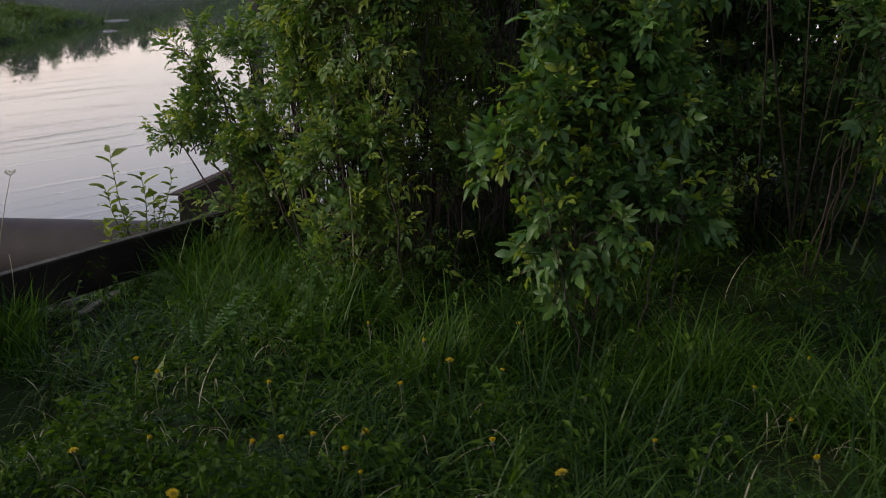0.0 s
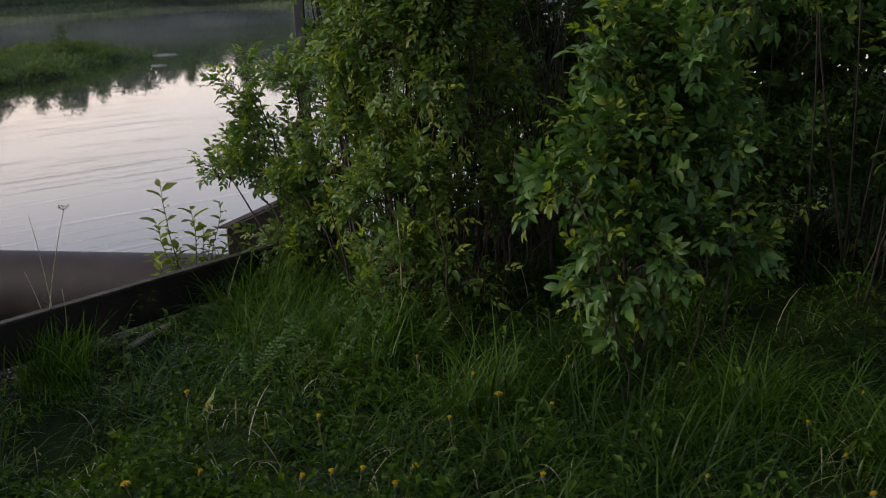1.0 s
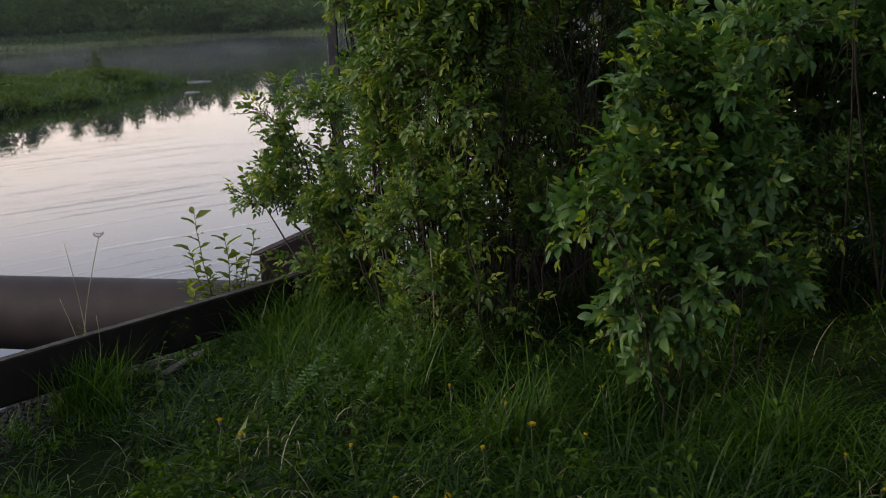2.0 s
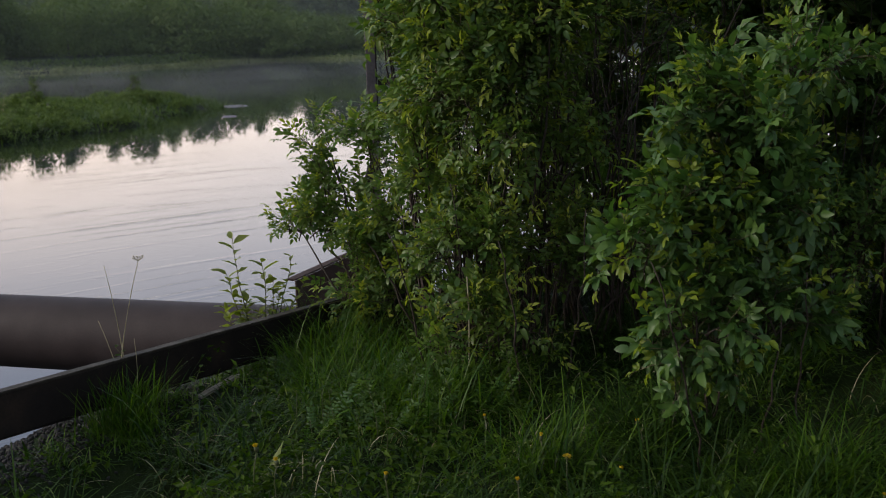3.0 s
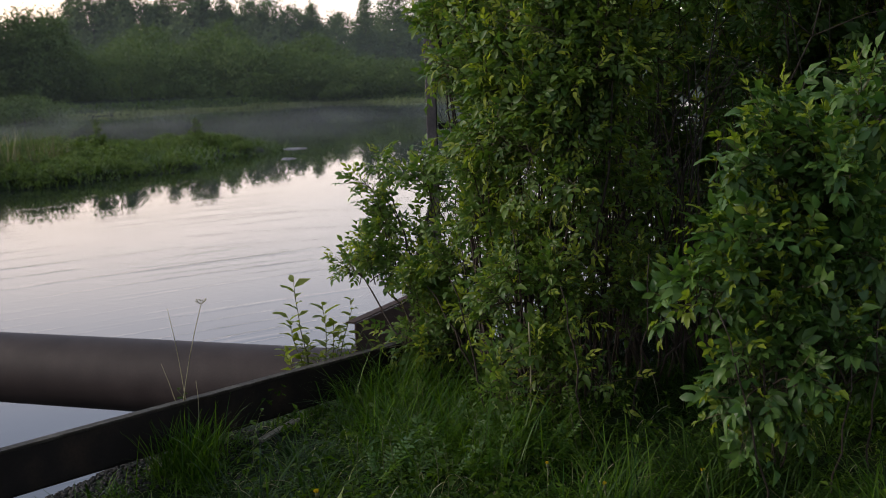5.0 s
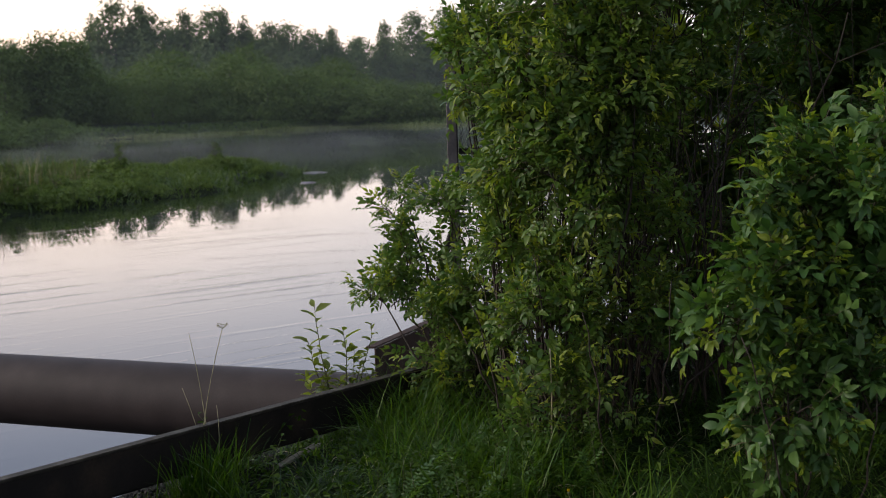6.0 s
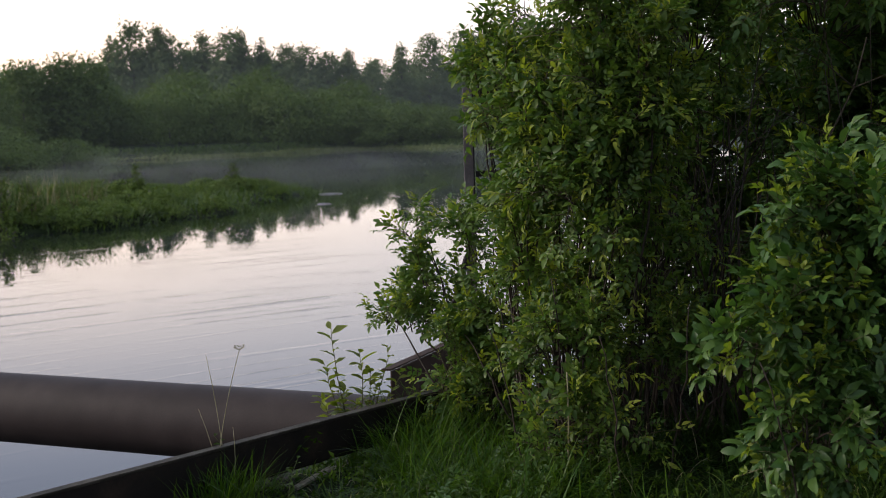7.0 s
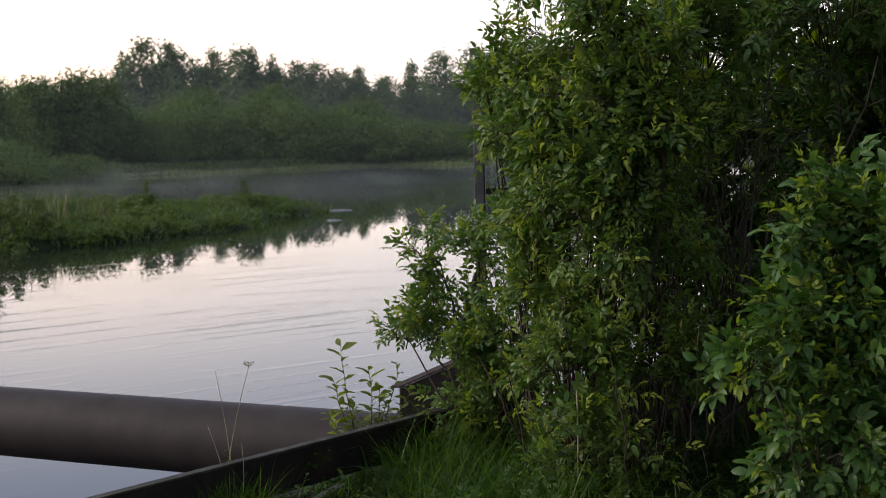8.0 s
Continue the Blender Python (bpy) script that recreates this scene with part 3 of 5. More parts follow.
def blades(name, x, y, z, length, width, mat, lean=0.35, heading=None, seed=0, droop=0.5, segs=3):
    """Bent, tapering blades as one mesh."""
    r = np.random.default_rng(seed)
    n = len(x)
    a = r.uniform(0, 2 * math.pi, n) if heading is None else heading
    out = np.stack([np.cos(a), np.sin(a), np.zeros(n)], -1)
    side = np.stack([-np.sin(a), np.cos(a), np.zeros(n)], -1)
    tilt = np.abs(r.normal(0, lean, n)) + 0.05
    bend = droop * (0.4 + 0.6 * np.abs(r.normal(0, 1, n)))
    base = np.stack([x, y, z], -1)
    ts = np.linspace(0, 1, segs + 1)
    V = []
    pos = base.copy()
    for k in range(segs + 1):
        t = ts[k]
        ang = tilt + bend * 2.2 * t
        if k:
            step = length / segs
            pos = pos + (np.sin(ang) * step)[:, None] * out
            pos[:, 2] += np.cos(ang) * step
        w = width * (1.0 - t ** 1.6) * (0.75 + 0.5 * t)
        if k < segs:
            V += [pos - side * w[:, None] * 0.5, pos + side * w[:, None] * 0.5]
        else:
            V += [pos]
    V = np.stack(V, 1)
    nv = V.shape[1]
    o = (np.arange(n) * nv)[:, None]
    faces = []
    for k in range(segs - 1):
        faces += (o + np.array([2 * k, 2 * k + 1, 2 * k + 3, 2 * k + 2])).tolist()
    faces += (o + np.array([2 * segs - 2, 2 * segs - 1, 2 * segs])).tolist()
    return mesh_of(name, V.reshape(-1, 3), faces, mat)


def far_reeds():
    x = rng.uniform(-60, 15, 17000)
    y = far_shore(x) + rng.uniform(-1.0, 1.0, len(x)) * (0.9 + 0.7 * np.sin(x * 0.9) * np.sin(x * 0.37 + 1)) + 0.4
    z = ground_z(x, y)
    k = z > WATER_Z - 0.25
    x, y, z = x[k], y[k], z[k]
    ob = part("reeds", blades("reeds", x, y, z - 0.05, rng.uniform(0.30, 0.55, len(x)), np.full(len(x), 0.16), SHORE, 0.25, seed=31))
    tagged(ob, "pale green reeds and sedge along the far shore", "reeds", kind="stuff")
    x = rng.uniform(-60, 15, 14000)
    y = far_shore(x) + rng.uniform(0.8, 6.0, len(x))
    ob = part("bank_sedge", blades("bank_sedge", x, y, ground_z(x, y) - 0.05, rng.uniform(0.25, 0.55, len(x)), np.full(len(x), 0.14), REED, 0.3, seed=35))
    tagged(ob, "dull green sedge under the far willows", "sedge", kind="stuff")
    x = rng.uniform(-36, -8, 62000)
    y = rng.uniform(30, 62, len(x))
    d = spit_in(x, y)
    k = (d > -0.3) & ((d < 5) | (rng.uniform(0, 1, len(x)) < 0.4))
    x, y, d = x[k], y[k], d[k]
    patch = 0.75 + 0.30 * wave_noise(x, y, 0.8) + 0.25 * wave_noise(x, y, 2.1)
    ln = np.clip(rng.uniform(0.25, 0.7, len(x)) * patch, 0.12, 0.75)
    ob = part("sedge", blades("sedge", x, y, ground_z(x, y) - 0.05, ln, np.full(len(x), 0.05), REED, 0.5, seed=32))
    tagged(ob, "tall green sedge covering the low spit", "sedge", kind="stuff")
    px, py = -15.2 - 4.5 * rng.uniform(0, 1, 500) ** 1.4, rng.uniform(37.5, 43.5, 500)
    k = spit_in(px, py) > 0.1
    px, py = px[k], py[k]
    px = np.concatenate([px, rng.normal(-14.6, 0.12, 14), rng.normal(-11.6, 0.12, 12), rng.normal(-16.6, 0.2, 14)])
    py = np.concatenate([py, rng.normal(47.6, 0.1, 14), rng.normal(51.0, 0.1, 12), rng.normal(46.2, 0.2, 14)])
    ob = part("tall_reeds", blades("tall_reeds", px, py, ground_z(px, py), rng.uniform(0.7, 1.6, len(px)), np.full(len(px), 0.045), REED, 0.12, seed=34, droop=0.25))
    tagged(ob, "tall green reeds standing on the spit", "reeds", kind="stuff")
    tall = rng.uniform(0, 1, 90)
    px, py = -14.5 - 6 * tall, 40 + rng.uniform(-3.0, 4, 90)
    ob = part("reed_stalks", blades("reed_stalks", px, py, ground_z(px, py), rng.uniform(0.8, 1.5, 90), np.full(90, 0.03), STRAW, 0.08, seed=33, droop=0.12))
    tagged(ob, "dry straw-coloured reed stalks on the spit", "reeds", kind="stuff")


far_reeds()
SPIT_BUSH = "low dark green willow bush on the spit"
first = far_plant("spit_bush", SPIT_BUSH, "shrub", "spit bushes", 1.2, 2.2, 0.0, dome, SPIT_LEAF, 110, 0.11, 41, 14)
spots = [(-10.6, 52.2, 0.75), (-11.3, 51.6, 0.85), (-12.4, 50.6, 0.7), (-15.0, 47.6, 1.15), (-15.8, 46.9, 0.95)]
while len(spots) < 130:
    x, y = rng.uniform(-27, -9.5), rng.uniform(33, 56)
    inside = float(spit_in(x, y))
    if 0.15 < inside < 7 and x > -0.44 * y - 3:
        lump = 0.5 + 0.5 * float(wave_noise(x, y, 0.55))
        spots.append((x, y, rng.uniform(0.25, 0.45) + 0.45 * max(0.0, lump) * rng.uniform(0.6, 1.2) + 0.03 * min(inside, 5)))
for i, (x, y, s) in enumerate(spots):
    q = first if i == 0 else copy_thing(first, Matrix.Identity(4))
    q.matrix_basis = Matrix.Translation((x, y, float(ground_z(x, y)) - 0.05)) @ Matrix.Rotation(i * 1.3, 4, "Z") @ Matrix.Diagonal((s * 0.9, s * 0.9, s * 0.6, 1))


# young willows and old reed standing tall where the spit meets the left bank
thin = far_plant("willow_bush", "thin young willow standing among reeds on the spit", "shrub", "spit willows", 2.0, 1.1, 0.08, column, SPIT_LEAF, 60, 0.085, 44, 22)
for i, (x, y, hgt) in enumerate(((-14.3, 34.3, 1.5), (-14.9, 35.6, 1.9), (-15.3, 36.6, 1.5), (-15.0, 38.0, 1.3), (-15.9, 36.2, 2.1), (-16.6, 38.0, 1.9), (-15.9, 39.6, 1.2), (-17.2, 37.0, 2.2), (-16.3, 41.0, 1.1), (-18.0, 39.5, 1.9), (-15.6, 42.0, 0.9), (-14.6, 47.6, 1.5), (-11.6, 51.0, 1.35))):
    q = thin if i == 0 else copy_thing(thin, Matrix.Identity(4))
    q.matrix_basis = Matrix.Translation((x, y, float(ground_z(x, y)) - 0.05)) @ Matrix.Rotation(i * 1.7, 4, "Z") @ Matrix.Diagonal((0.6 + 0.2 * hgt, 0.6 + 0.2 * hgt, hgt / 2, 1))
r7 = np.random.default_rng(47)
px, py = r7.uniform(-18, -14.2, 420), r7.uniform(33, 43, 420)
keep = spit_in(px, py) > 0.2
px, py = px[keep], py[keep]
old = part("old_reeds", blades("old_reeds", px, py, ground_z(px, py), r7.uniform(0.7, 1.7, len(px)), np.full(len(px), 0.028), OLD_REED, 0.14, seed=36, droop=0.3))
tagged(old, "faded brown old reeds standing on the spit", "reeds", kind="stuff")


def build_mud_bar():
    """The pale bar of mud just awash at the spit's end."""
    r = np.random.default_rng(43)
    V, F = [(0, 0, 0.05)], []
    n = 20
    for k, (q, z) in enumerate(((0.6, 0.035), (1.0, -0.03))):
        for i in range(n):
            a = 2 * math.pi * i / n
            w = q * (1 + 0.18 * math.sin(3 * a + 1) + r.normal(0, 0.05))
            V.append((1.3 * w * math.cos(a), 0.75 * w * math.sin(a), z + r.normal(0, 0.008)))
    for i in range(n):
        j = (i + 1) % n
        F += [(0, 1 + i, 1 + j), (1 + i, 1 + n + i, 1 + n + j, 1 + j)]
    ob = part("mud_bar", mesh_of("mud_bar", V, F, MUD, smooth=True))
    ob.location = (-7.9, 52.8, WATER_Z)
    ob.scale = (0.5, 0.7, 1.0)
    tagged(ob, "small pale mud bar awash at the end of the spit", "mud", "mud bars")
    small = copy_thing(ob, Matrix.Identity(4))
    small.matrix_basis = Matrix.Translation((-7.15, 46.3, WATER_Z)) @ Matrix.Diagonal((0.26, 0.5, 0.8, 1))


build_mud_bar()


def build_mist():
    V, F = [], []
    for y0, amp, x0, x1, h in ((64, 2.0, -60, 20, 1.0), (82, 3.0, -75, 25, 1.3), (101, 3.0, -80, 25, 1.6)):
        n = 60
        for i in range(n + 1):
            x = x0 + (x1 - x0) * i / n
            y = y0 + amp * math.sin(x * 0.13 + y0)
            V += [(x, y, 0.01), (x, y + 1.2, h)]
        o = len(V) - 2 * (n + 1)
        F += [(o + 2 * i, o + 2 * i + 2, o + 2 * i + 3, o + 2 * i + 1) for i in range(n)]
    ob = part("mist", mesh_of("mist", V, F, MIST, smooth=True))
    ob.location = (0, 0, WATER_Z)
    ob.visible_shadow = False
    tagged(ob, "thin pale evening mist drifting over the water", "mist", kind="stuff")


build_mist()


def build_haze_sheets():
    """Faint see-through sheets stand in for haze before the far willows and woods."""
    m, n, l, b = nodes_of("haze_sheet")
    n.remove(b)
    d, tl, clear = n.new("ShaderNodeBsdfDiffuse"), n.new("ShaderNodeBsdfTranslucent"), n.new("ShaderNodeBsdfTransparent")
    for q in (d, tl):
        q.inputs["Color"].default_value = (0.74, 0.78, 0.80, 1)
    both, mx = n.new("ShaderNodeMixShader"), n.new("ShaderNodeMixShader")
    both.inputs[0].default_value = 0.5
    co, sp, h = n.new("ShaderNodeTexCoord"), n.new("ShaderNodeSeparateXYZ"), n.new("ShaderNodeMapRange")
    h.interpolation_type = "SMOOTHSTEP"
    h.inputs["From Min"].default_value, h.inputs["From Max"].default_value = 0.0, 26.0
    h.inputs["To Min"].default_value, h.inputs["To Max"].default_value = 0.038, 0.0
    l.new(co.outputs["Object"], sp.inputs[0])
    l.new(sp.outputs["Z"], h.inputs["Value"])
    l.new(d.outputs[0], both.inputs[1])
    l.new(tl.outputs[0], both.inputs[2])
    l.new(h.outputs[0], mx.inputs[0])
    l.new(clear.outputs[0], mx.inputs[1])
    l.new(both.outputs[0], mx.inputs[2])
    l.new(mx.outputs[0], n["Material Output"].inputs["Surface"])
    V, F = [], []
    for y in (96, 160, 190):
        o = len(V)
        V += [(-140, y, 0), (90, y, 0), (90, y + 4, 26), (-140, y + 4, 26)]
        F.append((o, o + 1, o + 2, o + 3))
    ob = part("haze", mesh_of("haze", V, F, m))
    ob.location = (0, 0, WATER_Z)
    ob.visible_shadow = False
    tagged(ob, "faint grey see-through sheets standing in for evening haze before the far woods", "haze", kind="stuff")


build_haze_sheets()


def build_cables():
    for i, z in enumerate((23.5, 22.0, 19.5)):
        a, b = Vector((-60, 250, z + 6 - i)), Vector((60, 190, z + 2))
        pts = [a.lerp(b, t / 20) - Vector((0, 0, 3.0 * 4 * (t / 20) * (1 - t / 20))) for t in range(21)]
        ob = part("power_cable", tubes_mesh("power_cable", [(pts, [0.03] * 21)], WIRE, 4))
        tagged(ob, "thin overhead power cable against the sky", "cable", "power cables")


build_cables()


# ---------------------------------------------------------------- near shrubs
BLADE = ((0.20, 0.38), (0.52, 0.50), (0.82, 0.27))      # along the leaflet, half width


def leaflet(at, ang, length, width, lift=0.0, mat=0, curl=0.18, fold=0.35, bow=0.0):
    """One folded, arching leaflet in the leaf's plane: at (x, y), turned by ang."""
    pts = [(0, 0, 0)]
    for k, (t, h) in enumerate(BLADE):
        rise = fold * h * width * (1.0, 1.1, 0.6)[k]
        wave = 0.03 * length * (1 if k % 2 else -1)
        mid = bow * length * math.sin(math.pi * t)
        pts += [(t * length, h * width, mid + rise + wave), (t * length, 0, mid), ((t + 0.02) * length, -h * width, mid + rise - wave)]
    pts.append((length, 0, 0))
    f = [(0, 2, 1), (0, 3, 2)]
    for k in range(2):
        a = 1 + 3 * k
        f += [(a, a + 1, a + 4, a + 3), (a + 1, a + 2, a + 5, a + 4)]
    f += [(7, 8, 10), (8, 9, 10)]
    c, s = math.cos(ang), math.sin(ang)
    v = []
    for x, y, z in pts:
        z -= curl * x * x / length
        v.append((at[0] + c * x - s * y, at[1] + s * x + c * y, (at[2] if len(at) > 2 else 0) + z + lift))
    return v, f, [mat] * len(f)


def compound(pairs, length, seed, spread_deg=62, mat=0, stalk=1, slim=0.56):
    """A pinnate leaf: a thin stalk and paired leaflets with one at the end; x runs along the stalk."""
    r = np.random.default_rng(seed)
    V, F, X = [], [], []

    def add(v, f, x):
        o = len(V)
        V.extend(v)
        F.extend([tuple(i + o for i in q) for q in f])
        X.extend(x)

    total = length * (0.55 + 0.62 * pairs)
    sag = r.uniform(0.0, 0.14)
    w = length * 0.022
    st = [(0, -w, 0), (0, w, 0), (total * 0.5, w, -sag * total * 0.25), (total * 0.5, -w, -sag * total * 0.25), (total, 0, -sag * total)]
    add(st, [(0, 3, 2, 1), (3, 4, 2)], [stalk, stalk])
    for k in range(pairs):
        t = (0.55 + 0.62 * k) / (0.55 + 0.62 * pairs)
        at = (total * t, 0, -sag * total * t * t)
        ln = length * (0.78 + 0.26 * k / max(1, pairs - 1)) * r.uniform(0.88, 1.1)
        for sgn in (1, -1):
            a = sgn * radians(spread_deg + r.uniform(-12, 12))
            add(*leaflet(at, a, ln, ln * slim * r.uniform(0.9, 1.15), r.uniform(-0.05, 0.05) * ln, mat, r.uniform(0.0, 0.55), r.uniform(0.1, 0.8), r.uniform(-0.04, 0.1)))
    add(*leaflet((total, 0, -sag * total), r.uniform(-0.2, 0.2), length * 1.12, length * slim * 1.15, 0, mat, r.uniform(0.1, 0.6), r.uniform(0.1, 0.7), r.uniform(-0.04, 0.1)))
    return np.array(V), F, X


def grow_shrub(name, label, clumps, heart, templates, young, mats, seed, singles, cane_r=0.011, shoot_len=0.26, leaf_out=0.55, kind_group="", more=1.0, leaf_scale=1.0, young_share=0.75, reach=(0.6, 1.12), under=0.6):
    """A shrub: canes rise from about the heart into each clump, leafy shoots all round the clumps.
    clumps: centre, half sizes, number of shoots. under: how far below its own clump a cane is rooted."""
    r = np.random.default_rng(seed)
    base = Vector((*heart, float(ground_z(*heart))))
    shrub = thing(name, base, label, "shrub", kind_group)
    lines, branches = [], []
    P, AX, UP, PICK, SC = [], [], [], [], []
    for c, h, count in clumps:
        count = int(count * more)
        c, h = np.array(c, float), np.array(h, float)
        rt = c[:2] * under + np.array(heart) * (1 - under)
        # canes
        for k in range(2 + count // 45):
            q = r.normal(0, 0.06, 2)
            foot = np.array((rt[0] + q[0], rt[1] + q[1], 0.0))
            foot[2] = float(ground_z(foot[0], foot[1])) - 0.03
            tip = c + h * r.uniform(-0.55, 0.75, 3)
            bow = (tip - foot)[:3] * (0.0, 0.0, 0.06) + np.array((*r.normal(0, 0.04, 2), 0.05))
            pts = [q3 - base for q3 in curve_points(foot, tip, bow, 8, 0.012)]
            rad = cane_r * r.uniform(0.6, 1.15)
            v, f = tube(pts, list(np.linspace(rad, rad * 0.3, 9)), 6)
            part("cane", mesh_of("cane", v, f, BARK, smooth=True), None, shrub)
        # arching branches, each with short side shoots and a young leading tip
        for k in range(max(2, round(count / 5))):
            d = r.normal(0, 1, 3) + (0, 0, 0.2)
            d /= np.linalg.norm(d)
            tip = c + h * d * r.uniform(*reach)
            start = c + h * np.array((d[0] * 0.2, d[1] * 0.2, -0.4)) + r.normal(0, 0.03, 3)
            floor = float(ground_z(tip[0], tip[1])) + r.uniform(0.05, 0.14)
            tip[2] = max(tip[2], floor)
            start[2] = max(start[2], float(ground_z(start[0], start[1])) + 0.04)
            run = tip - start
            span = np.linalg.norm(run)
            bow = np.array((0, 0, 0.16 * span)) + r.normal(0, 0.05 * span, 3)
            hang = np.array((0, 0, -0.10 * span * r.uniform(0, 1)))

            def on(t):
                return start + run * t + bow * (4 * t * (1 - t)) * 0.6 + hang * t * t

            branches.append(([Vector(on(t)) - base for t in (0, 0.2, 0.4, 0.6, 0.8, 1.0)], [0.0046, 0.0042, 0.0036, 0.003, 0.0022, 0.0013]))
            n_side = int(np.clip(3 + span / 0.055, 5, 11))
            a0 = r.uniform(0, 6.28)
            for m in range(n_side + 1):
                last = m == n_side
                t = 1.0 if last else 0.2 + 0.8 * (m + 0.4) / n_side
                q = on(t)
                along = on(min(1.0, t + 0.02)) - on(t - 0.05)
                along /= np.linalg.norm(along) + 1e-6
                a = a0 + m * 2.4
                side = np.cross(along, (math.cos(a), math.sin(a), 0.4))
                side /= np.linalg.norm(side) + 1e-6
                grow = along * 0.9 + (0, 0, 0.45) + r.normal(0, 0.2, 3) if last else side * 0.85 + along * 0.55 + (0, 0, 0.4) + d * 0.25
                grow /= np.linalg.norm(grow)
                ln = shoot_len * r.uniform(0.25, 0.62)
                lean = np.array((0, 0, -0.18 * ln))
                lines.append(([Vector(q + grow * ln * u + lean * u * u) - base for u in (0, 0.5, 1.0)], [0.0026, 0.002, 0.0011]))
                many = int(r.integers(4, 6)) if last else int(r.integers(3, 5))
                for j in range(many):
                    u = (j + 0.7) / many
                    w = q + grow * ln * u + lean * u * u
                    b = a + 1.3 + j * 2.4
                    out = np.cross(grow, (math.cos(b), math.sin(b), 0.3))
                    out /= np.linalg.norm(out) + 1e-6
                    ax = out * (1.05 - 0.55 * u) + grow * (0.2 + 0.75 * u) + d * leaf_out * 0.7 + (0, 0, r.uniform(-0.35, 0.1))
                    end = j == many - 1
                    if end:
                        ax = grow * 1.2 + r.normal(0, 0.25, 3) + (0, 0, 0.15)
                    tipy = (last and r.uniform() < young_share) or (end and t > 0.4 and r.uniform() < 0.55 * young_share)
                    P.append(w)
                    AX.append(ax)
                    UP.append(np.array((0, 0, 1.0)) + d * 0.45 + r.normal(0, 0.45, 3))
                    PICK.append(len(templates) + int(r.integers(0, len(young))) if tipy else int(r.integers(0, len(templates))))
                    SC.append((0.84 if tipy else 1.0) * r.uniform(0.55, 1.15) * leaf_scale)
    tagged(part("branch_growth", tubes_mesh("branch_growth", branches, BARK, 4), None, shrub, "thin brown arching branches"), kind="stuff")
    tagged(part("twig_growth", tubes_mesh("twig_growth", lines, TWIG, 3), None, shrub, "thin green twigs"), kind="stuff")
    P, AX, UP, PICK, SC = np.array(P), np.array(AX), np.array(UP), np.array(PICK), np.array(SC)
    R3 = frames_from(AX, UP) * SC[:, None, None]
    allt = templates + young
    # the leaves on the side of the path stand as parts, the rest is joined
    order = np.argsort(P[:, 1] + 0.2 * r.uniform(0, 1, len(P)))
    pick_near = order[:: max(1, int(len(order) * 0.3 / singles))][:singles] if singles else order[:0]
    shared = [mesh_of("leaf", tv, tf, *mats, index=ti, smooth=True) for tv, tf, ti in allt]
    rest = np.ones(len(P), bool)
    for i in pick_near:
        ob = part("leaf", shared[PICK[i]], None, shrub)
        m = Matrix([list(R3[i][a]) + [0.0] for a in range(3)] + [[0, 0, 0, 1]])
        m.translation = Vector(P[i]) - base
        ob.matrix_local = m
        rest[i] = False
    V, F, X = stack(allt, PICK[rest], R3[rest], P[rest] - np.array(base))
    fol = part("foliage", mesh_of("foliage", V, F, *mats, index=X, smooth=True), None, shrub)
    tagged(fol, kind="stuff")
    return shrub


def plain_leaflet(at, ang, length, width, droop, mat):
    """A simpler folded leaflet for the shaded depth of the thicket."""
    c, s = math.cos(ang), math.sin(ang)
    v = []
    for x, y, z in ((0, 0, 0), (0.42, 0.5, 0.06), (0.42, -0.5, 0.06), (1, 0, -0.02)):
        px, py = x * length, y * width
        v.append((at[0] + c * px - s * py, at[1] + s * px + c * py, at[2] + z * length - droop * length * x * x))
    return v, [(0, 3, 1), (0, 2, 3)], [mat] * 2


def palmate(count, length, seed, mat=0, stalk=1, slim=0.5, droop=0.35, fan=78, plain=False):
    """A stalked leaf whose leaflets spread from its end."""
    r = np.random.default_rng(seed)
    reach = length * 0.75
    w = length * 0.02
    V = [(0, -w, 0), (0, w, 0), (reach, w, 0.03 * length), (reach, -w, 0.03 * length)]
    F, X = [(0, 3, 2, 1)], [stalk]
    half = count // 2
    for k in range(-half, half + 1):
        a = radians(fan) * k / max(1, half) + r.normal(0, 0.1)
        ln = length * (1.12 - 0.34 * abs(k) / max(1, half)) * r.uniform(0.9, 1.1)
        at = (reach - (0.10 * length * abs(k)), 0, 0.03 * length)
        wd, dr = ln * slim * r.uniform(0.9, 1.1), droop * r.uniform(0.6, 1.4)
        v, f, x = plain_leaflet(at, a, ln, wd, dr, mat) if plain else leaflet(at, a, ln, wd, 0.0, mat, dr, r.uniform(0.15, 0.7), r.uniform(-0.03, 0.1))
        o = len(V)
        V += v
        F += [tuple(i + o for i in q) for q in f]
        X += x
    return np.array(V), F, X


rose_t = [compound(3, 0.039, n, 58, mat=0, stalk=2, slim=0.54) for n in (1, 2, 3)] + [compound(2, 0.044, n, 54, mat=0, stalk=2, slim=0.55) for n in (4, 5, 31, 32)] + [compound(1, 0.048, n, 48, mat=0, stalk=2, slim=0.54) for n in (33, 34)]
rose_y = [compound(2, 0.044, n, 36, mat=1, stalk=2, slim=0.40) for n in (6, 7, 8)] + [compound(1, 0.052, n, 32, mat=1, stalk=2, slim=0.38) for n in (9, 10)]
elder_t = [compound(2, 0.060, n, 54, mat=0, stalk=2, slim=0.46) for n in (11, 12, 13, 33)] + [compound(3, 0.050, n, 58, mat=0, stalk=2, slim=0.46) for n in (14, 15)] + [palmate(5, 0.062, n, 0, 2, 0.45, 0.5) for n in (34, 35)] + [compound(1, 0.064, n, 50, mat=0, stalk=2, slim=0.47) for n in (36, 37)]
